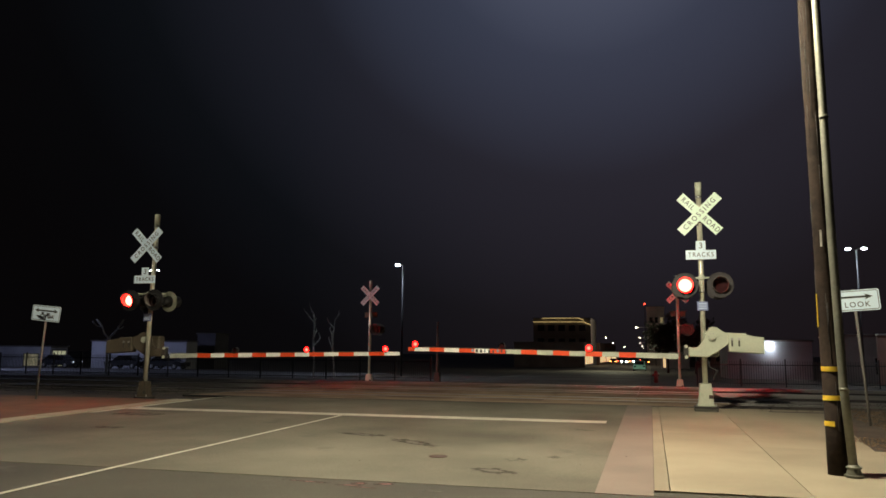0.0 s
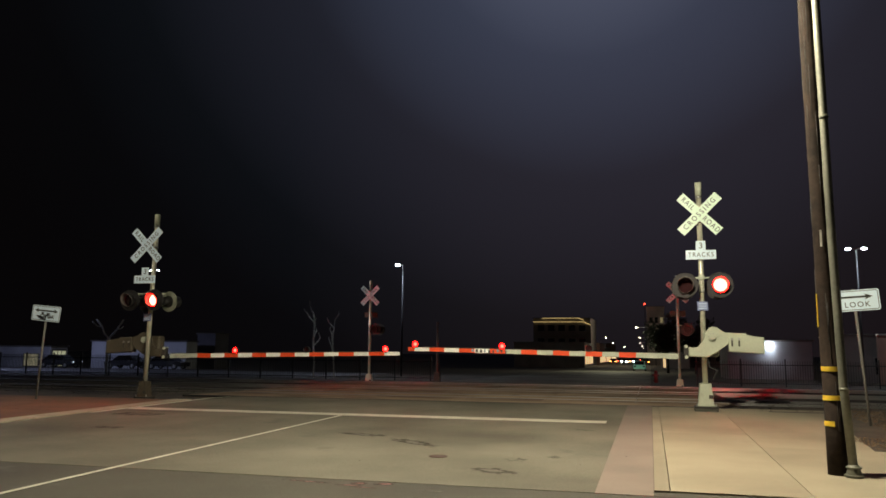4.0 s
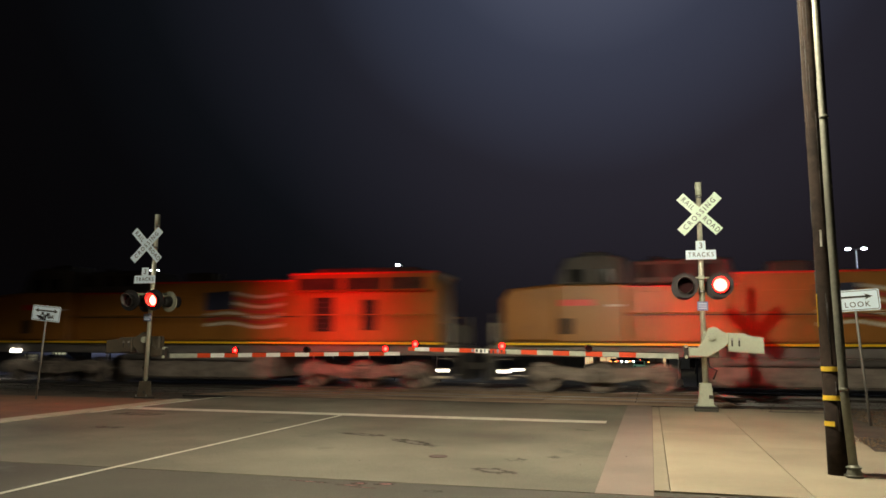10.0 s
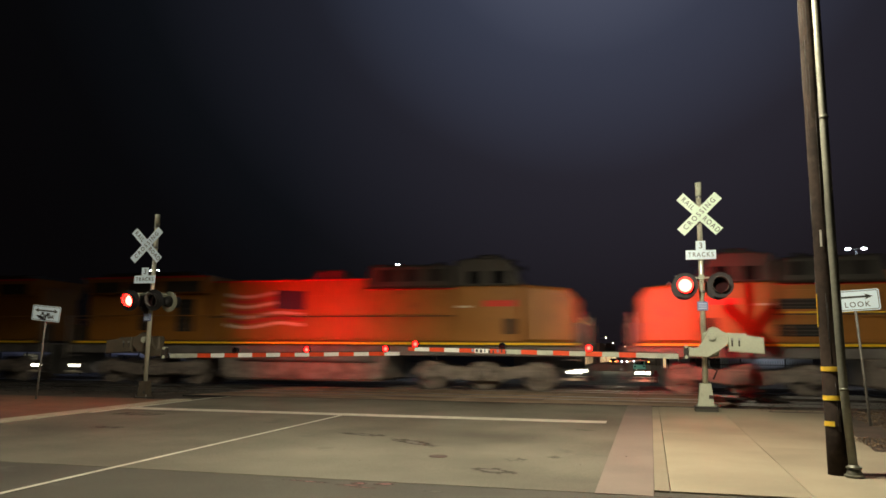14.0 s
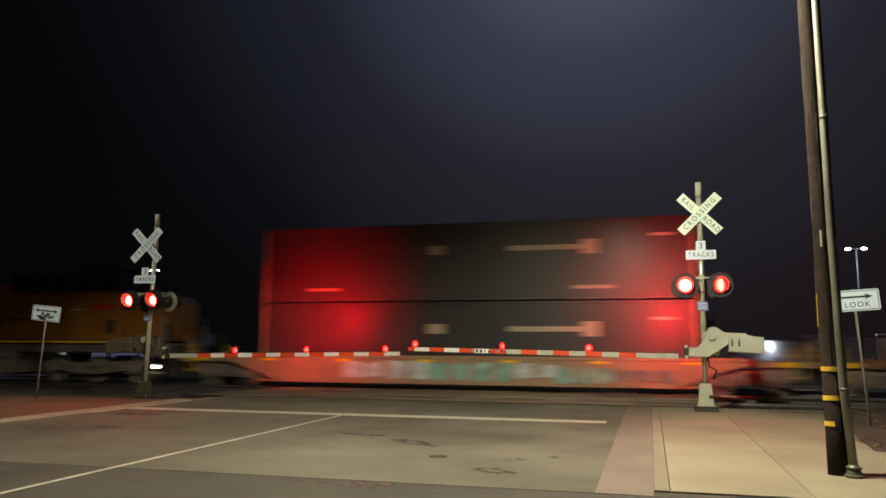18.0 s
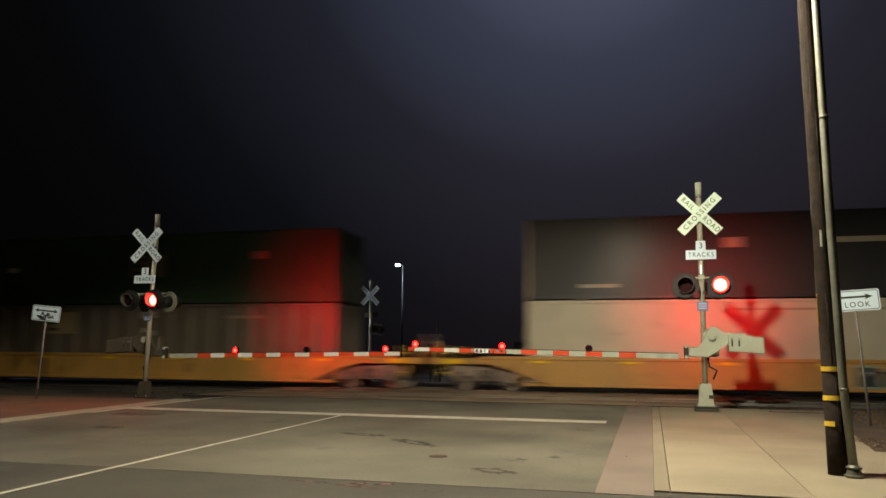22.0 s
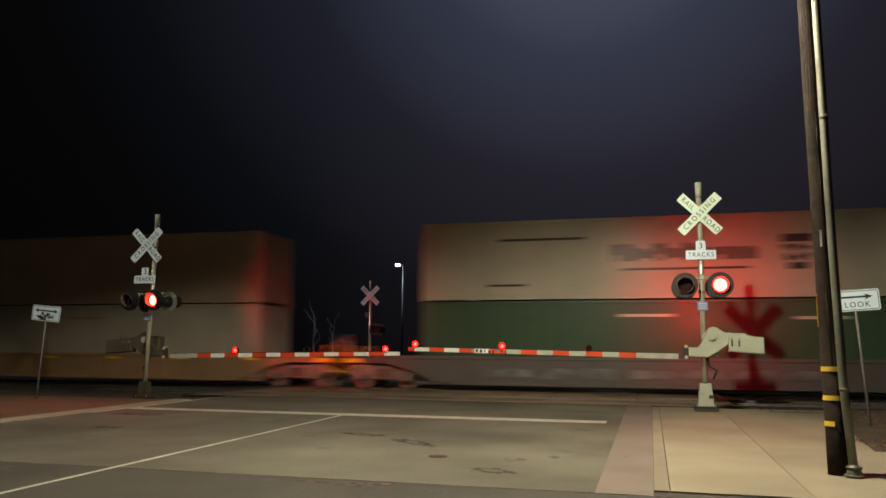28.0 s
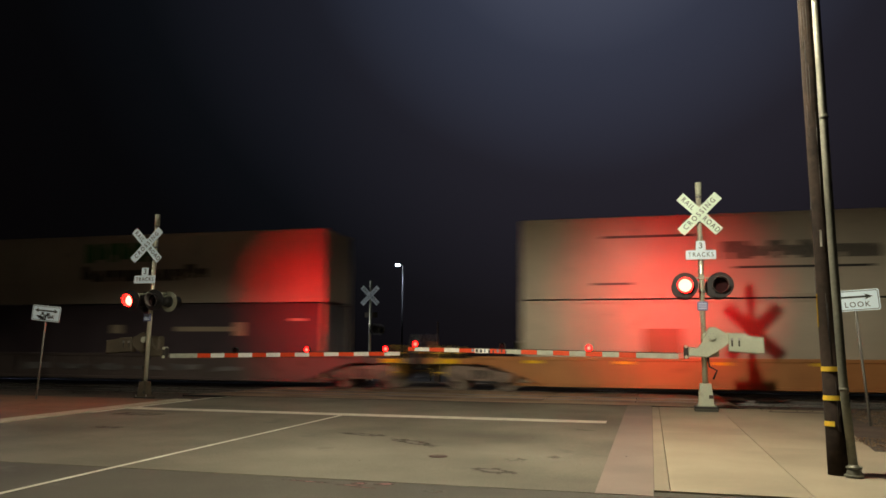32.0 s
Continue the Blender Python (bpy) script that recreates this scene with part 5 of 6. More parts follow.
def locomotive(label, kind, flag_on=True):
    """A six-axle diesel, nose towards -x, rail top at 0."""
    t = thing("locomotive", (0, 0, 0), label, "locomotive", "locomotives of the train")
    A, G, U = M["armour"], M["loco_grey"], M["loco_under"]
    part("underframe", box(B(), -10.75, 10.75, -1.4, 1.4, 1.22, 1.62, 0.04), U, t)
    for s in (-1, 1):
        part("sill_stripe", box(B(), -10.3, 10.2, s * 1.53 - 0.015, s * 1.53 + 0.015, 1.62, 1.70), M["reflector_yellow"], t, "yellow reflective sill stripe")
        part("walkway", box(B(), -10.4, 10.4, min(s * 0.9, s * 1.52), max(s * 0.9, s * 1.52), 1.60, 1.72), G, t)
    # nose and cab
    nose = B()
    prism(nose, [(-10.25, 1.72), (-10.3, 3.25), (-10.0, 3.62), (-8.35, 3.78), (-8.35, 1.72)], -1.28, 1.28, 0.10)
    part("nose", nose, A, t, "yellow sloping nose")
    part("nose_door", box(B(), -10.33, -10.26, -0.35, 0.35, 1.8, 3.3, 0.02), A, t)
    cab = part("cab", prism(B(), [(-8.35, 1.72), (-8.35, 3.72), (-5.95, 3.72), (-5.95, 1.72)], -1.5, 1.5, 0.05), A, t, "yellow wide cab")
    part("cab_roof", prism(B(), [(-8.33, 3.725), (-8.05, 4.42), (-7.95, 4.64), (-7.4, 4.74), (-6.4, 4.74), (-5.97, 4.64), (-5.97, 3.725)], -1.48, 1.48, 0.05), G, cab, "grey upper cab and roof")
    for y in (-1.508, 1.508):
        for x0, x1 in ((-7.9, -7.3), (-6.95, -6.45)):
            part("side_window", box(B(), x0, x1, y - 0.014, y + 0.014, 3.80, 4.26, 0.01), M["glass_dark"], cab)
        part("cab_door", box(B(), -8.2, -7.8, y - 0.008, y + 0.008, 2.0, 2.55, 0.01), M["opening"], cab)
        part("number_bar", box(B(), -8.2, -7.05, y - 0.007, y + 0.007, 2.98, 3.2), M["loco_red"], cab, "red number bars")
        part("side_crest", box(B(), -6.55, -6.05, y - 0.006, y + 0.006, 2.95, 3.02), M["flag_white"], cab, "pale crest")
    for y0, y1 in ((-1.1, -0.15), (0.15, 1.1)):
        part("windscreen", prism(B(), [(-8.36, 3.86), (-8.12, 4.36), (-8.10, 4.36), (-8.32, 3.82)], y0, y1), M["glass_dark"], cab)
    lights = B()
    for y in (-0.12, 0.12):
        tube(lights, (-8.3, y, 4.5), (-8.2, y, 4.5), 0.09, n=12)
    part("headlight", lights, M["headlight_beam"] if kind == "lead" else M["glass_dark"], t, "paired headlights")
    # hoods
    part("hood_low", box(B(), -5.95, -2.4, -0.95, 0.95, 1.72, 3.72, 0.06), A, t, "yellow equipment hood")
    part("brake_housing", prism(B(), [(-5.8, 3.72), (-5.7, 4.55), (-2.6, 4.62), (-2.4, 3.72)], -1.25, 1.25, 0.08), G, t, "dark grey brake grid housing")
    for x in (-5.2, -4.2, -3.3):
        for y in (-1.256, 1.256):
            part("grid_vent", box(B(), x - 0.33, x + 0.33, y - 0.01, y + 0.01, 3.95, 4.4, 0.01), M["opening"], t)
    part("hood_main", box(B(), -2.4, 4.3, -0.95, 0.95, 1.72, 4.12, 0.07), A, t, "yellow engine hood")
    part("exhaust", box(B(), -1.2, 0.1, -0.35, 0.35, 4.1, 4.55, 0.05), G, t)
    part("radiator", prism(B(), [(4.3, 1.72), (4.3, 4.18), (9.75, 4.18), (9.95, 3.9), (9.95, 1.72)], -1.08, 1.08, 0.05), A, t, "yellow radiator hood")
    part("radiator_wing", prism(B(), [(4.2, 3.62), (4.2, 4.32), (9.95, 4.32), (9.7, 3.62)], -1.5, 1.5, 0.05), A, t, "yellow flared radiator wing")
    part("radiator_top", box(B(), 5.0, 9.2, -1.2, 1.2, 4.32, 4.5, 0.04), G, t)
    for s in (-1, 1):
        y = s * 0.957
        for a, b, z in ((-5.9, -2.45, 3.66), (-2.35, 4.25, 4.06)):
            part("red_stripe", box(B(), a, b, y - 0.014, y + 0.014, z, z + 0.06), M["loco_red"], t, "red edge stripe")
        part("red_stripe", box(B(), 4.15, 9.95, s * 1.507 - 0.008, s * 1.507 + 0.008, 4.24, 4.31), M["loco_red"], t, "red edge stripe")
        for k, x in enumerate(np.arange(-5.7, 4.2, 1.1)):
            part("hood_door", box(B(), x + 0.03, x + 1.05, y - 0.02, y + 0.02, 1.85, 3.5, 0.01), A, t)
        part("seam", box(B(), -5.9, 9.9, y - 0.028, y + 0.028, 2.66, 2.70), M["steel_dark"], t)
        yr = s * 1.085
        for x0, x1, z0, z1 in ((4.95, 5.75, 2.1, 3.4), (6.95, 7.5, 2.15, 3.3)):
            g = part("intake", box(B(), x0, x1, yr - 0.012, yr + 0.012, z0, z1, 0.01), M["opening"], t, "black louvred intake")
            for z in np.arange(z0 + 0.1, z1, 0.2):
                part("louvre", box(B(), x0 + 0.05, x1 - 0.05, yr - 0.03, yr + 0.03, z, z + 0.03), A if kind == "b" else M["steel_dark"], g)
        for x0, x1 in ((4.45, 6.15), (6.4, 7.9), (8.1, 9.5)):
            part("radiator_grille", box(B(), x0, x1, s * 1.507 - 0.01, s * 1.507 + 0.01, 3.66, 4.10, 0.01), M["loco_grille"], t)
        # handrail
        rail = B()
        tube(rail, (-5.8, s * 1.5, 2.72), (10.2, s * 1.5, 2.72), 0.02, n=6)
        part("handrail", rail, M["reflector_yellow"] if kind == "b" else A, t)
        for x in np.arange(-5.6, 10.3, 1.75):
            part("stanchion", tube(B(), (x, s * 1.5, 1.7), (x, s * 1.5, 2.72), 0.02, n=6), A, t)
    if flag_on:
        for s in (-1, 1):
            flag(t, 0.2, 3.62, 0.979, s)
    if kind == "b":
        for s in (-1, 1):
            y = s * 0.985
            for x0, x1, z0, z1 in ((-5.9, -4.3, 2.85, 3.2), (-5.9, -4.3, 1.95, 2.35), (-3.7, -2.85, 2.75, 3.4)):
                g = part("vent_panel", box(B(), x0, x1, y - 0.012, y + 0.012, z0, z1, 0.008), M["opening"], t, "dark louvred vent")
                for z in np.arange(z0 + 0.06, z1 - 0.03, 0.12):
                    part("louvre", box(B(), x0 + 0.04, x1 - 0.04, y - 0.022, y + 0.022, z, z + 0.025), M["loco_grey"], g)
            for k in range(4):
                part("wing_emblem", prism(B(), [(0.5, 3.6 - 0.3 * k), (1.2, 3.75 - 0.3 * k), (2.7 - 0.3 * k, 3.62 - 0.3 * k), (2.5 - 0.3 * k, 3.5 - 0.3 * k), (0.6, 3.48 - 0.3 * k)], y - 0.004, y + 0.004), M["flag_white"], t, "pale wing emblem")
    # ends, steps, lights near the steps
    for e in (-1, 1):
        x = 10.75 * e
        part("pilot", prism(B(), [(x, 0.35), (x + 0.12 * e, 0.35), (x + 0.12 * e, 1.55), (x, 1.55)], -1.35, 1.35, 0.02), G, t)
        part("coupler", box(B(), min(x, x + 0.55 * e), max(x, x + 0.55 * e), -0.15, 0.15, 0.72, 1.0, 0.04), M["steel_dark"], t)
        for s in (-1, 1):
            st = part("steps", box(B(), x - 0.55 * e - 0.22, x - 0.55 * e + 0.22, s * 1.3 - 0.18, s * 1.3 + 0.18, 0.40, 0.45), U, t, "step well at the corner")
            for z in (0.75, 1.1, 1.4):
                part("tread", box(B(), x - 0.55 * e - 0.22, x - 0.55 * e + 0.22, s * 1.3 - 0.18, s * 1.3 + 0.18, z, z + 0.04), U, st)
            part("step_edge", box(B(), x - 0.55 * e - 0.26, x - 0.55 * e + 0.26, s * 1.5 - 0.006, s * 1.5 + 0.006, 0.42, 0.50), M["flag_white"], st)
            part("step_light", tube(B(), (x - 0.55 * e, s * 1.40, 0.70), (x - 0.55 * e, s * 1.44, 0.70), 0.055, n=10), M["headlight"], st, "lit white step lamp")
            part("grab_iron", tube(B(), (x - 0.2 * e, s * 1.5, 1.0), (x - 0.2 * e, s * 1.5, 2.75), 0.025, n=6), M["flag_white"], t)
            part("end_panel", box(B(), min(x - 0.05 * e, x - 0.6 * e), max(x - 0.05 * e, x - 0.6 * e), s * 1.2 - 0.02, s * 1.2 + 0.02, 1.72, 2.4, 0.02), M["flag_white"] if (e < 0 and kind == "lead") else G, t)
    if kind == "lead":
        for s in (-1, 1):
            part("guard_panel", box(B(), -11.2, -10.4, s * 1.38 - 0.02, s * 1.38 + 0.02, 1.65, 2.72, 0.02), M["flag_white"], t, "pale guard panel at the front platform")
            part("ditch_light", tube(B(), (-10.87, s * 0.95, 1.35), (-10.9, s * 0.95, 1.35), 0.1, n=12), M["headlight_beam"], t, "lit ditch light")
        part("ground_light", tube(B(), (-8.5, -1.42, 1.28), (-8.5, -1.46, 1.28), 0.09, n=10), M["headlight"], t, "lit white step lamp")
        part("front_platform", box(B(), -11.25, -10.2, -1.45, 1.45, 1.55, 1.66, 0.02), G, t)
    part("fuel_tank", prism(B(), [(-3.3, 0.38), (-3.3, 1.25), (3.5, 1.25), (3.5, 0.38), (3.1, 0.26), (-2.9, 0.26)], -1.42, 1.42, 0.08), M["truck_silver"], t, "grey dirty fuel tank")
    part("air_reservoir", tube(B(), (-3.0, -1.45, 1.08), (2.6, -1.45, 1.08), 0.13, n=12), U, t)
    part("air_reservoir", tube(B(), (-3.0, 1.45, 1.08), (2.6, 1.45, 1.08), 0.13, n=12), U, t)
    for x in (-6.9, 6.9):
        bogie(t, x, 3, 0.53, M["truck_silver"])
    part("cab_cooler", box(B(), -7.5, -6.6, -0.7, 0.7, 4.72, 4.96, 0.05), G, t, "grey roof cooler")
    part("aerial_plate", box(B(), -7.95, -7.62, -0.35, 0.35, 4.74, 4.80, 0.02), G, t)
    for x in (5.9, 7.1, 8.3):
        part("roof_fan", tube(B(), (x, 0, 4.48), (x, 0, 4.60), 0.52, 0.48, 20), G, t)
    for x in (-2.1, 0.9, 2.4):
        part("roof_hatch", box(B(), x, x + 0.7, -0.55, 0.55, 4.10, 4.20, 0.03), G, t)
    part("horn", tube(B(), (-4.6, -0.2, 4.7), (-5.1, -0.2, 4.75), 0.05, 0.1, 10), M["steel_dark"], t)
    part("beacon_dome", tube(B(), (-7.0, 0.3, 4.78), (-7.0, 0.3, 4.92), 0.2, 0.14, 14), M["flag_white"], t)
    return t


LOCO_LABEL = "orange-yellow diesel freight locomotive with grey roof"
lead = locomotive(LOCO_LABEL + ", leading the train", "lead")
mover(lead, 6.25)
second = locomotive(LOCO_LABEL + " and flag on its side", "plain")
mover(second, 28.9)
mover(copy_thing(second, pose(0, 0, 0)), 51.5)
mover(copy_thing(second, pose(0, 0, 0)), 73.8, 180)
fifth = locomotive("worn yellow diesel freight locomotive with dark louvres", "b", False)
mover(fifth, 96.5)
mover(copy_thing(second, pose(0, 0, 0)), 119.0, 180)


def well_car(color, label, ends, marks=(), reflect=True, length=16.5):
    """A well wagon for stacked containers; ends name its couplings: 'c' coupler and own truck, 'j' shared joint."""
    t = thing("well_car", (0, 0, 0), label, "railway wagon", "well wagons of the train")
    mat = paint("wagon_" + "%d_%d_%d" % tuple(int(99 * c) for c in color), color, 0.35, 0.55)
    h = length / 2
    reach = [3.4 if e == "c" else 1.45 for e in ends]
    for s in (-1, 1):
        y0, y1 = (1.30, 1.47) if s > 0 else (-1.47, -1.30)
        part("side_sill", prism(B(), [(-h - 1.5, 1.16), (h + 1.5, 1.16), (h + 1.5, 1.0), (h + 0.5, 0.78), (h - 0.9, 0.22), (-h + 0.9, 0.22), (-h - 0.5, 0.78), (-h - 1.5, 1.0)], y0, y1, 0.02), mat, t, "deep side sill")
        y = s * 1.475
        part("top_chord", box(B(), -h - 1.5, h + 1.5, y - 0.045, y + 0.045, 1.10, 1.22, 0.01), mat, t)
        part("bottom_chord", box(B(), -h + 0.9, h - 0.9, y - 0.04, y + 0.04, 0.2, 0.31, 0.01), mat, t)
        for x in np.linspace(-h + 0.8, h - 0.8, 10):
            part("post", box(B(), x - 0.05, x + 0.05, y - 0.035, y + 0.035, 0.31, 1.10, 0.008), mat, t)
        if reflect:
            for x in np.arange(-h + 0.3, h, 3.1):
                part("reflector", box(B(), x, x + 0.6, s * 1.523 - 0.004, s * 1.523 + 0.004, 0.99, 1.09), M["reflector_yellow"], t, "yellow reflector")
    part("floor", box(B(), -h, h, -1.3, 1.3, 0.2, 0.3), mat, t)
    for e, kind, ext in ((-1, ends[0], reach[0]), (1, ends[1], reach[1])):
        x0, x1 = sorted((e * (h + 0.1), e * (h + ext)))
        part("end_platform", prism(B(), [(x0, 0.92), (x1, 0.92), (x1, 1.14), (x0, 1.14)], -1.32, 1.32, 0.02), mat, t)
        part("end_wall", box(B(), e * (h + 0.1) - 0.04, e * (h + 0.1) + 0.04, -1.3, 1.3, 0.3, 1.15), mat, t)
        if kind == "c":
            bogie(t, e * (h + 1.35), 2, 0.46, M["truck_rust"])
            part("coupler", box(B(), min(e * (h + 3.2), e * (h + 3.55)), max(e * (h + 3.2), e * (h + 3.55)), -0.14, 0.14, 0.72, 1.0, 0.03), M["steel_dark"], t)
            part("brake_wheel", pipe(B(), (e * (h + 3.3), -0.7, 1.75), (e * (h + 3.34), -0.7, 1.75), 0.28, 0.24, 16), M["galvanised"], t)
            part("brake_stand", box(B(), e * (h + 3.25) - 0.05, e * (h + 3.25) + 0.05, -0.75, -0.65, 1.1, 1.75), mat, t)
            for s in (-1, 1):
                lad = part("ladder", box(B(), e * (h + 2.6) - 0.02, e * (h + 2.6) + 0.02, s * 1.4 - 0.02, s * 1.4 + 0.02, 0.5, 1.6), M["yellow"], t)
                part("ladder_rail", box(B(), e * (h + 3.0) - 0.02, e * (h + 3.0) + 0.02, s * 1.4 - 0.02, s * 1.4 + 0.02, 0.5, 1.6), M["yellow"], lad)
                for z in (0.6, 0.95, 1.3):
                    part("rung", box(B(), min(e * (h + 2.6), e * (h + 3.0)), max(e * (h + 2.6), e * (h + 3.0)), s * 1.4 - 0.012, s * 1.4 + 0.012, z, z + 0.03), M["yellow"], lad)
                part("end_reflector", box(B(), e * (h + 2.5) - 0.35, e * (h + 2.5) + 0.35, s * 1.33 - 0.005, s * 1.33 + 0.005, 0.95, 1.1), M["reflector_yellow"], t, "yellow reflector")
        elif e > 0:
            bogie(t, e * (h + 1.65), 2, 0.46, M["truck_rust"])
    for idx, (x0, x1, z0, z1, m, n, seed) in enumerate(marks):
        fy = -1.516 - 0.012 * idx
        r4 = random.Random(seed)
        g = part("graffiti", box(B(), x0, x0 + 0.05, fy - 0.003, fy, z0, z1), M[m], t, "graffiti on the wagon side")
        step = (x1 - x0) / n
        for k in range(n):
            a = x0 + step * k
            pts = [(a + step * r4.uniform(0, 0.2), z0 + r4.uniform(0, 0.1)), (a + step * r4.uniform(0.7, 1.0), z0 + r4.uniform(0, 0.15)), (a + step * r4.uniform(0.75, 1.0), z1 - r4.uniform(0, 0.15)), (a + step * 0.5, z1 - r4.uniform(0, 0.1)), (a + step * r4.uniform(0, 0.25), z1 - r4.uniform(0, 0.2))]
            part("graffiti_shape", prism(B(), pts, fy - 0.010, fy - 0.0045), M[m], g)
    return t


def container(color, label, length=16.15, posts=None, ribs=True, deep=0.03, shapes=(), pitch=0.55, dirt=0.2):
    """A 53-foot freight container standing on z = 0, doors towards +x."""
    t = thing("freight_container", (0, 0, 0), label, "freight container", "stacked containers of the train")
    name = "%d_%d_%d" % tuple(int(999 * c) for c in color)
    mat = paint("box_" + name, color, dirt, 0.5)
    pm = paint("post_" + "%d_%d_%d" % tuple(int(999 * c) for c in (posts or color)), posts or color, 0.25, 0.5)
    h, H, w = length / 2, 2.88, 1.295
    for s in (-1, 1):
        bm = B()
        xs = []
        x = -h + 0.12
        if ribs:
            while x < h - 0.2:
                xs += [(x, 0.0), (min(x + pitch * 0.36, h - 0.12), 0.0), (min(x + pitch * 0.5, h - 0.12), deep), (min(x + pitch * 0.86, h - 0.12), deep)]
                x += pitch
        else:
            while x < h - 0.2:
                xs += [(x, 0.0), (x + pitch * 2.2 - 0.03, 0.0), (x + pitch * 2.2 - 0.02, -0.006), (x + pitch * 2.2 - 0.001, -0.006)]
                x += pitch * 2.2
            xs = [(min(a, h - 0.12), b) for a, b in xs]
        rows = [[bm.verts.new((a, s * (w - 0.035 + (0.03 - b)), z)) for z in (0.16, H - 0.10)] for a, b in xs]
        for p, q in zip(rows, rows[1:]):
            if (q[0].co - p[0].co).length > 1e-5:
                bm.faces.new((p[0], q[0], q[1], p[1]) if s < 0 else (p[1], q[1], q[0], p[0]))
        inner = [[bm.verts.new((a, s * (w - 0.09), z)) for z in (0.16, H - 0.10)] for a in (-h + 0.12, h - 0.12)]
        bm.faces.new((inner[0][1], inner[1][1], inner[1][0], inner[0][0]) if s < 0 else (inner[0][0], inner[1][0], inner[1][1], inner[0][1]))
        part("side_wall", bm, mat, t)
        yy = s * (w + 0.002)
        part("top_rail", box(B(), -h + 0.1, h - 0.1, yy - 0.03, yy + 0.008, H - 0.11, H - 0.002, 0.006), mat, t)
        part("bottom_rail", box(B(), -h + 0.1, h - 0.1, yy - 0.03, yy + 0.008, 0.03, 0.17, 0.006), mat, t)
        for e in (-1, 1):
            part("corner_post", box(B(), min(e * h, e * (h - 0.13)), max(e * h, e * (h - 0.13)), min(s * w, s * (w - 0.12)), max(s * w, s * (w - 0.12)), 0.0, H, 0.01), pm, t)
            part("lift_post", box(B(), e * 6.1 - 0.07, e * 6.1 + 0.07, min(s * (w - 0.03), s * (w + 0.012)), max(s * (w - 0.03), s * (w + 0.012)), 0.1, H, 0.006), mat if posts is None else mat, t)
            part("corner_fitting", box(B(), e * 6.1 - 0.1, e * 6.1 + 0.1, min(s * (w - 0.05), s * (w + 0.02)), max(s * (w - 0.05), s * (w + 0.02)), -0.0, 0.12, 0.006), pm, t)
    part("roof", box(B(), -h + 0.06, h - 0.06, -w + 0.05, w - 0.05, H - 0.07, H - 0.03), mat, t)
    part("floor", box(B(), -h + 0.06, h - 0.06, -w + 0.05, w - 0.05, 0.06, 0.15), M["steel_dark"], t)
    part("front_wall", box(B(), -h + 0.01, -h + 0.08, -w + 0.1, w - 0.1, 0.05, H - 0.05, 0.01), mat, t)
    for y0, y1 in ((-w + 0.12, -0.01), (0.01, w - 0.12)):
        d = part("door", box(B(), h - 0.07, h - 0.01, y0, y1, 0.08, H - 0.08, 0.01), mat, t)
        for f in (0.3, 0.7):
            y = y0 + (y1 - y0) * f
            part("lock_rod", tube(B(), (h + 0.02, y, 0.05), (h + 0.02, y, H - 0.05), 0.018, n=6), M["galvanised"], d)
    for depth, (x0, x1, z0, z1, col, parts_n, seed) in enumerate(shapes):
        cm = paint("mark_" + "%d_%d_%d" % tuple(int(999 * c) for c in col), col, 0.1, 0.5)
        r5 = random.Random(seed)
        yf = -w - 0.0105 - 0.0008 * depth
        if parts_n <= 1:
            part("marking", box(B(), x0, x1, yf - 0.004, yf, z0, z1), cm, t, "plain painted marking")
        else:
            step = (x1 - x0) / parts_n
            for k in range(parts_n):
                a = x0 + step * k
                low = z0 + (z1 - z0) * (0.0 if r5.random() < 0.7 else 0.15)
                top = z1 if (k == 0 or r5.random() < 0.35) else z0 + (z1 - z0) * 0.72
                pts = [(a + step * 0.06, low), (a + step * 0.84, low), (a + step * 0.84, low + (top - low) * r5.uniform(0.4, 1)), (a + step * 0.55, top), (a + step * 0.06, top)]
                if r5.random() < 0.5:
                    pts = [(a + step * 0.06, low), (a + step * 0.30, low), (a + step * 0.30, low + (top - low) * 0.38), (a + step * 0.60, low + (top - low) * 0.38), (a + step * 0.60, low), (a + step * 0.84, low), (a + step * 0.84, top), (a + step * 0.06, top)]
                part("lettering_bar", prism(B(), pts, yf - 0.004, yf), cm, t, "plain lettering bar")
    return t


WHITE, GREY, DARK, GREEN, SLATE = (0.50, 0.44, 0.34), (0.17, 0.138, 0.098), (0.024, 0.023, 0.025), (0.035, 0.080, 0.036), (0.055, 0.060, 0.072)
TAN, NAVY, ORANGE, PLUM = (0.42, 0.32, 0.21), (0.028, 0.028, 0.052), (0.46, 0.125, 0.045), (0.085, 0.065, 0.075)
INK, CREAM, GOLD = (0.035, 0.032, 0.03), (0.62, 0.56, 0.45), (0.72, 0.42, 0.05)
ARROW = (0.46, 0.38, 0.27)
LOGO_DARK = ((1.6, 4.2, 1.80, 1.98, ARROW, 1, 1), (4.201, 4.75, 1.63, 2.15, ARROW, 1, 1), (-1.4, -0.8, 1.72, 2.06, ARROW, 1, 1), (3.9, 5.3, 0.40, 0.52, ARROW, 1, 1), (-6.2, -4.9, 0.42, 0.54, ARROW, 1, 1), (6.6, 7.3, 2.2, 2.3, CREAM, 1, 1))
LOGO_WIDE = ((-1.25, 3.6, 1.32, 1.92, INK, 10, 4), (-0.9, 3.3, 1.0, 1.08, INK, 1, 1), (4.3, 5.3, 1.86, 2.12, INK, 1, 1), (4.3, 5.3, 1.56, 1.78, INK, 3, 6), (4.38, 5.22, 1.24, 1.48, INK, 3, 7), (4.5, 5.1, 0.95, 1.17, INK, 1, 1),
             (-5.2, -2.1, 2.13, 2.22, INK, 1, 1), (-5.6, -4.2, 0.5, 0.58, INK, 1, 1))


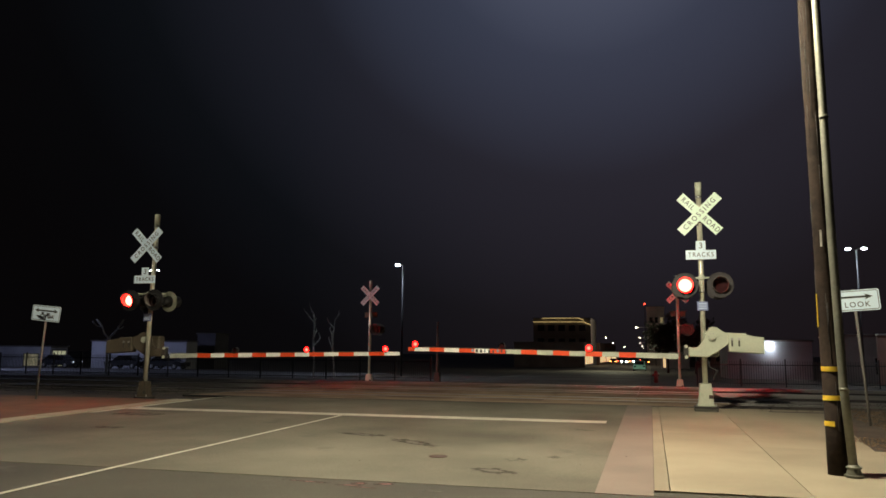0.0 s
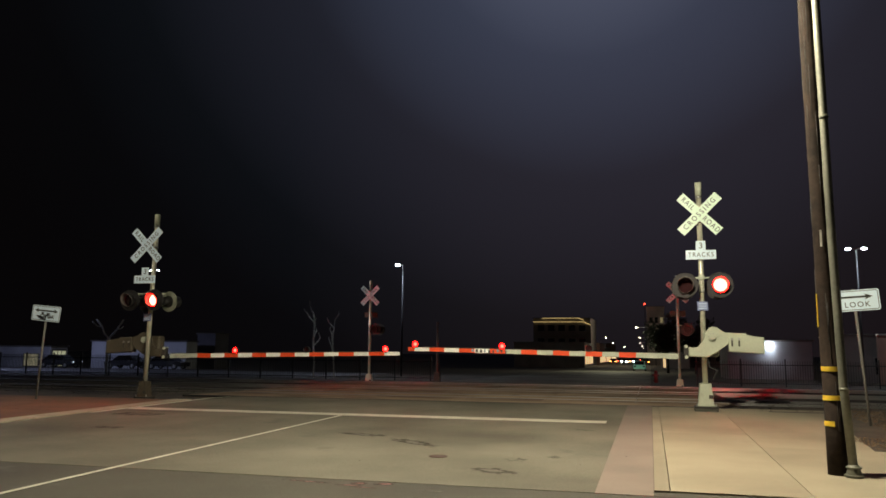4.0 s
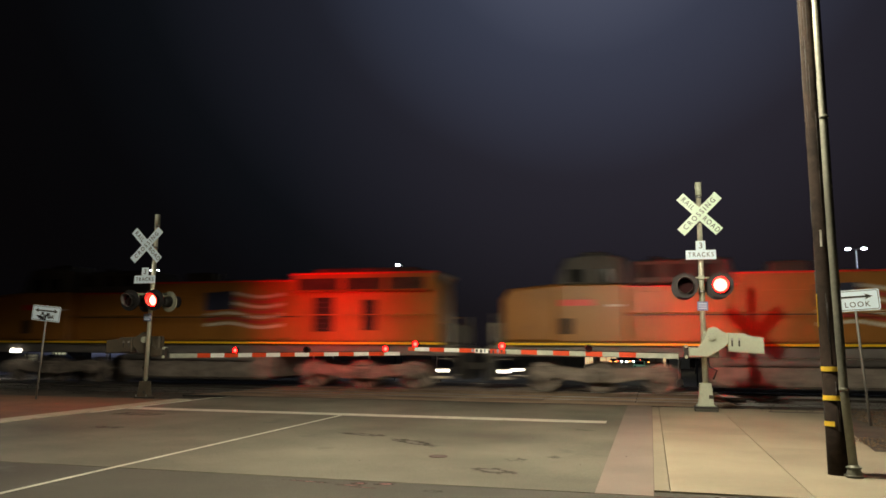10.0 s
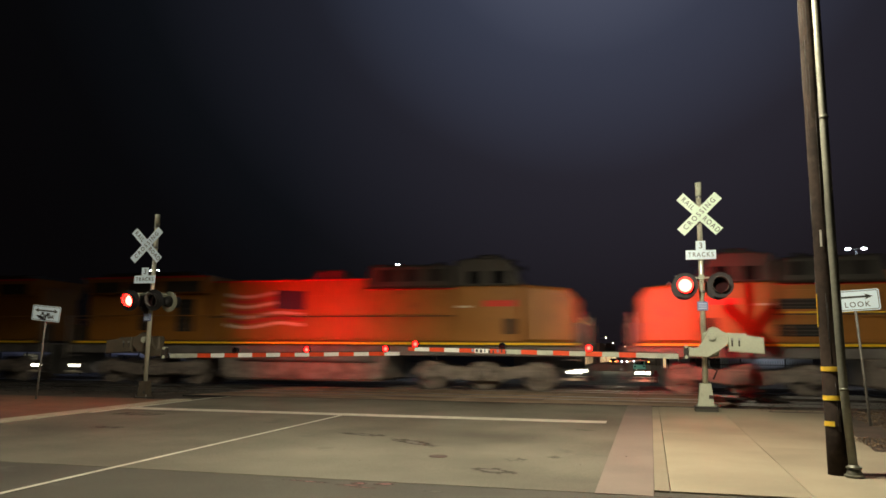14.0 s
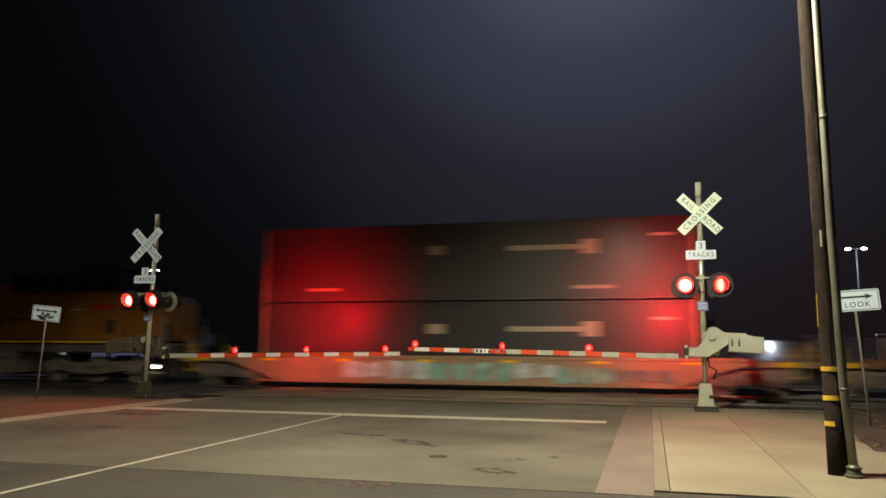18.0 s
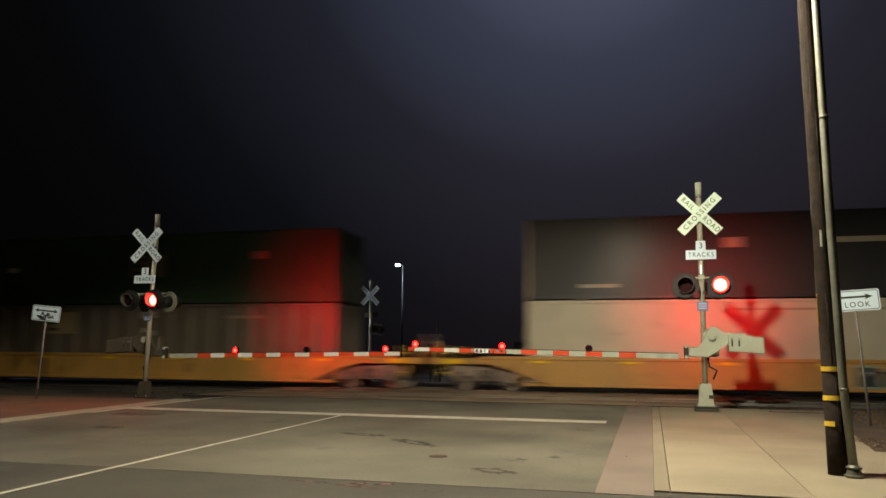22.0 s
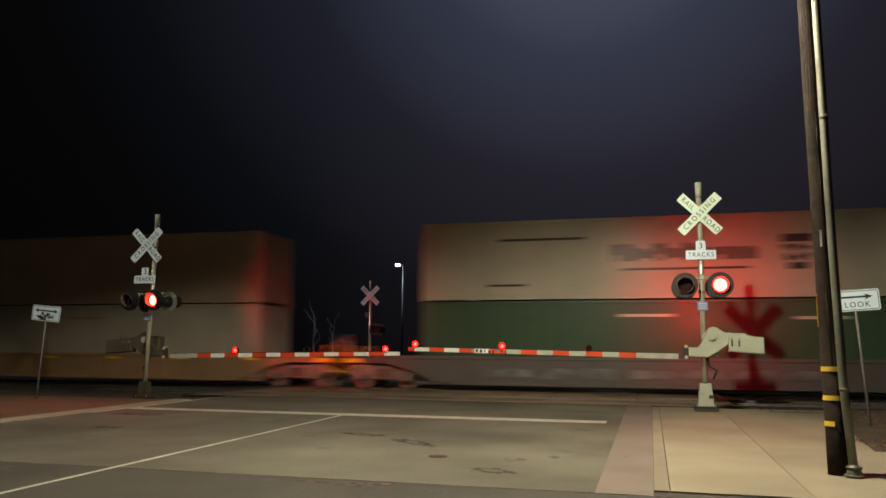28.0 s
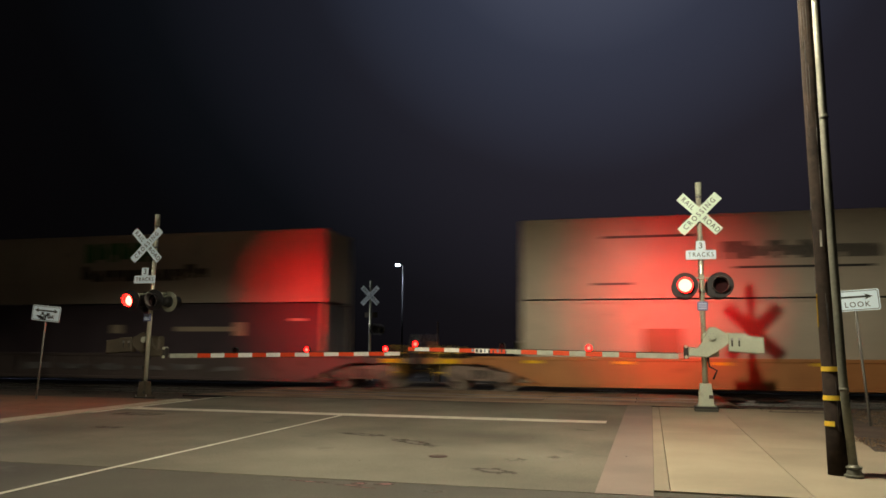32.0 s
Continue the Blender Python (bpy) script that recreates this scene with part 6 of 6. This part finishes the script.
def plate_logo(x, z, col):
    """A pale plate with a dark comb-shaped sign at one end."""
    ink = (0.05, 0.045, 0.03)
    return ((x, x + 1.55, z, z + 0.9, col, 1, 1), (x + 0.1, x + 0.24, z + 0.12, z + 0.78, ink, 1, 1), (x + 0.24, x + 0.6, z + 0.12, z + 0.24, ink, 1, 1),
            (x + 0.24, x + 0.55, z + 0.4, z + 0.52, ink, 1, 1), (x + 0.24, x + 0.6, z + 0.66, z + 0.78, ink, 1, 1))


GRAF_TEAL = ((-4.6, -1.2, 0.35, 1.05, "graffiti_white", 4, 1), (-1.3, 1.9, 0.32, 1.05, "graffiti_teal", 4, 2), (1.8, 3.4, 0.4, 1.0, "graffiti_white", 2, 3), (3.3, 5.3, 0.3, 0.95, "graffiti_teal", 3, 4), (5.2, 7.3, 0.35, 0.85, "graffiti_faint", 3, 5))
GRAF_PANEL = ((0.2, 4.2, 0.3, 1.0, "graffiti_white", 6, 6),)
LOADS = [
    # centre, wagon colour, wagon ends, wagon marks, lower box, upper box
    (141.85, (0.40, 0.25, 0.15), "cc", GRAF_TEAL, "well wagon, tan with teal graffiti", (DARK, TAN, LOGO_DARK, "dark grey"), ((0.04, 0.038, 0.037), TAN, LOGO_DARK, "dark grey")),
    (165.1, (0.26, 0.12, 0.06), "cc", (), "well wagon, rusty brown", (GREEN, None, ((-0.8, 0.9, 0.9, 1.9, GOLD, 4, 3), (4.0, 4.8, 1.1, 1.6, CREAM, 1, 1), (-1.0, 1.0, 2.35, 2.45, CREAM, 1, 1), (4.6, 6.2, 2.2, 2.3, CREAM, 1, 1)), "green"), (DARK, TAN, LOGO_DARK, "black")),
    (189.1, (0.62, 0.34, 0.08), "cc", (), "well wagon, ochre yellow", (GREY, None, plate_logo(-4.85, 1.7, (0.42, 0.33, 0.17)) + ((-0.22, 0.45, 2.34, 2.58, CREAM, 1, 1), (-0.12, 0.45, 1.54, 1.94, CREAM, 2, 5), (3.6, 5.3, 2.3, 2.42, (0.30, 0.25, 0.18), 1, 1)), "corrugated grey"), (GREEN, None, plate_logo(-0.82, 1.1, (0.26, 0.21, 0.11)) + ((-7.0, -6.5, 1.4, 1.6, CREAM, 1, 1), (4.6, 5.3, 1.75, 2.05, (0.40, 0.20, 0.16), 1, 1)), "dark green")),
    (212.75, (0.56, 0.30, 0.08), "cc", ((2.2, 5.5, 0.26, 1.08, "graffiti_teal", 3, 6), (2.4, 5.2, 0.36, 0.98, "graffiti_dark", 4, 7), (2.6, 5.3, 0.7, 0.9, "graffiti_white", 3, 8)), "well wagon, ochre with graffiti", ((0.60, 0.54, 0.41), None, ((-2.0, -0.9, 0.5, 0.7, TAN, 1, 1), (-1.2, 1.5, 2.5, 2.58, TAN, 1, 1), (3.0, 5.0, 2.5, 2.58, TAN, 1, 1)), "white"), (DARK, TAN, LOGO_DARK, "black")),
    (236.25, (0.36, 0.17, 0.07), "cj", GRAF_PANEL, "well wagon, brown with pale graffiti", (SLATE, TAN, LOGO_DARK, "slate grey"), (WHITE, None, LOGO_WIDE, "white")),
    (255.3, (0.34, 0.16, 0.07), "jj", ((-5.6, -4.0, 0.45, 1.0, "graffiti_white", 3, 6),), "well wagon, plain rusty brown", (GREEN, None, ((2.0, 4.0, 1.0, 2.0, GOLD, 5, 3), (4.5, 5.1, 1.4, 1.8, CREAM, 1, 1), (-0.8, 0.4, 2.2, 2.35, CREAM, 1, 1)), "green"), (WHITE, None, ((-5.2, -4.2, 1.2, 1.9, INK, 3, 3), (-1.4, -0.8, 1.2, 2.1, INK, 1, 1), (-0.2, 1.4, 1.2, 1.8, GRAF_R := (0.30, 0.05, 0.05), 3, 5)), "white")),
    (275.4, (0.40, 0.24, 0.12), "jc", (), "well wagon, plain dusty tan", (WHITE, None, ((-1.0, 1.0, 2.3, 2.4, TAN, 1, 1),), "white"), ((0.50, 0.40, 0.28), None, (), "cream")),
    (298.1, (0.13, 0.105, 0.10), "cj", ((-5.5, 5.5, 0.45, 0.85, "graffiti_faint", 7, 11),), "well wagon, dark grey with pale patches", (GREEN, None, ((-1.0, 0.8, 2.3, 2.4, CREAM, 1, 1), (4.6, 6.2, 2.2, 2.3, CREAM, 1, 1)), "green"), (WHITE, None, LOGO_WIDE, "white")),
    (317.75, (0.10, 0.085, 0.085), "jj", ((-2.4, 4.6, 0.25, 1.08, "graffiti_white", 4, 21), (4.8, 5.8, 0.3, 0.6, "graffiti_white", 1, 22)), "well wagon, dark with big white graffiti letters", (ORANGE, None, ((0.8, 4.3, 0.85, 1.75, GOLD, 1, 1), (0.8, 4.3, 1.0, 1.12, INK, 1, 1), (4.5, 6.5, 2.3, 2.4, CREAM, 1, 1), (-1.2, 0.3, 2.3, 2.4, CREAM, 1, 1)), "orange"), (NAVY, None, ((-3.3, 2.4, 1.3, 1.75, CREAM, 13, 12), (-5.6, -4.4, 1.75, 2.3, (0.35, 0.08, 0.08), 1, 1), (6.2, 7.0, 1.75, 2.4, (0.5, 0.12, 0.12), 2, 4), (-0.6, 0.0, 2.3, 2.6, CREAM, 1, 1)), "navy")),
    (337.5, (0.14, 0.11, 0.10), "jc", ((-5.5, 5.0, 0.5, 0.85, "graffiti_faint", 6, 31),), "well wagon, dark grey with pale patches", (PLUM, (0.55, 0.40, 0.27), LOGO_DARK, "dark purple grey"), (WHITE, None, ((-2.9, 0.6, 1.75, 2.55, (0.05, 0.22, 0.06), 6, 14), (-3.0, 3.0, 0.95, 1.6, INK, 11, 15)), "white")),
    (361.2, (0.48, 0.20, 0.06), "cc", (), "well wagon, orange brown", (WHITE, None, ((-3.9, -2.6, 1.1, 1.9, (0.22, 0.12, 0.05), 1, 1),), "white"), (WHITE, None, LOGO_WIDE, "white")),
]
for centre, wagon, ends, marks_on, wagon_label, low_box, high_box in LOADS:
    mover(well_car(wagon, wagon_label, ends, marks_on, reflect=centre < 290 or centre > 350), centre)
    for z, (col, posts, shapes, word) in ((0.30, low_box), (3.20, high_box)):
        long = 16.7 if abs(centre - 189.1) < 0.1 else 16.15
        c = container(col, "%s steel freight container stacked on a wagon" % word, long, posts, col in (GREY, GREEN, ORANGE, NAVY), 0.07 if word == "corrugated grey" else 0.03, shapes, pitch=0.9 if word == "corrugated grey" else 0.55)
        mover(c, centre)
        MOVERS[-1] = (c, centre, 0, z)


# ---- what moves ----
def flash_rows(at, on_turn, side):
    """Half turns of a lens, in the beat of the signal, standing in for its blinking."""
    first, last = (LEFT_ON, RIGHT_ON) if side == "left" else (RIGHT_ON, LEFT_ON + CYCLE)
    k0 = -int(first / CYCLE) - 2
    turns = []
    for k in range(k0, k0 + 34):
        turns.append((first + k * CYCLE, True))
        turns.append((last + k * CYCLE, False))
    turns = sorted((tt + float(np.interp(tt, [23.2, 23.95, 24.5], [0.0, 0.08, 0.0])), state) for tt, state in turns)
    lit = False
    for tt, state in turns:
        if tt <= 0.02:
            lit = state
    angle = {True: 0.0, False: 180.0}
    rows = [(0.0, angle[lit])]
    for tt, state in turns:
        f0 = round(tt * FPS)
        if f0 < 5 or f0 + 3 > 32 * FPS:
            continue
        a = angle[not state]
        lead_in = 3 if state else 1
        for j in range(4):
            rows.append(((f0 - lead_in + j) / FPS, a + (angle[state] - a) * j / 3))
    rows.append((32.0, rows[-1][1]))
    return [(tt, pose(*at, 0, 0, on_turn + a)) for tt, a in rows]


def motions():
    times = [0, 3, 6, 9, 11, 13, 15, 17, 19, 21, 23, 24, 26, 28, 30, 32]
    for ob, place, turn, *rest in MOVERS:
        z = RAIL_TOP + (rest[0] if rest else 0)
        walk(ob, [(tt, pose(place - run(tt), TRAIN_V, z, 0, 0, turn)) for tt in times])
    beat = [k / FPS for k in range(32 * FPS + 1)]
    for ob, at, r in WHEELS:
        if ob.parent.parent is lead:
            walk(ob, [(tt, pose(*at, 0, -math.degrees(run_fast(tt) / r), 0)) for tt in beat])
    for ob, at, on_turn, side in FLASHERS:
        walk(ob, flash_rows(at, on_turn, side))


motions()
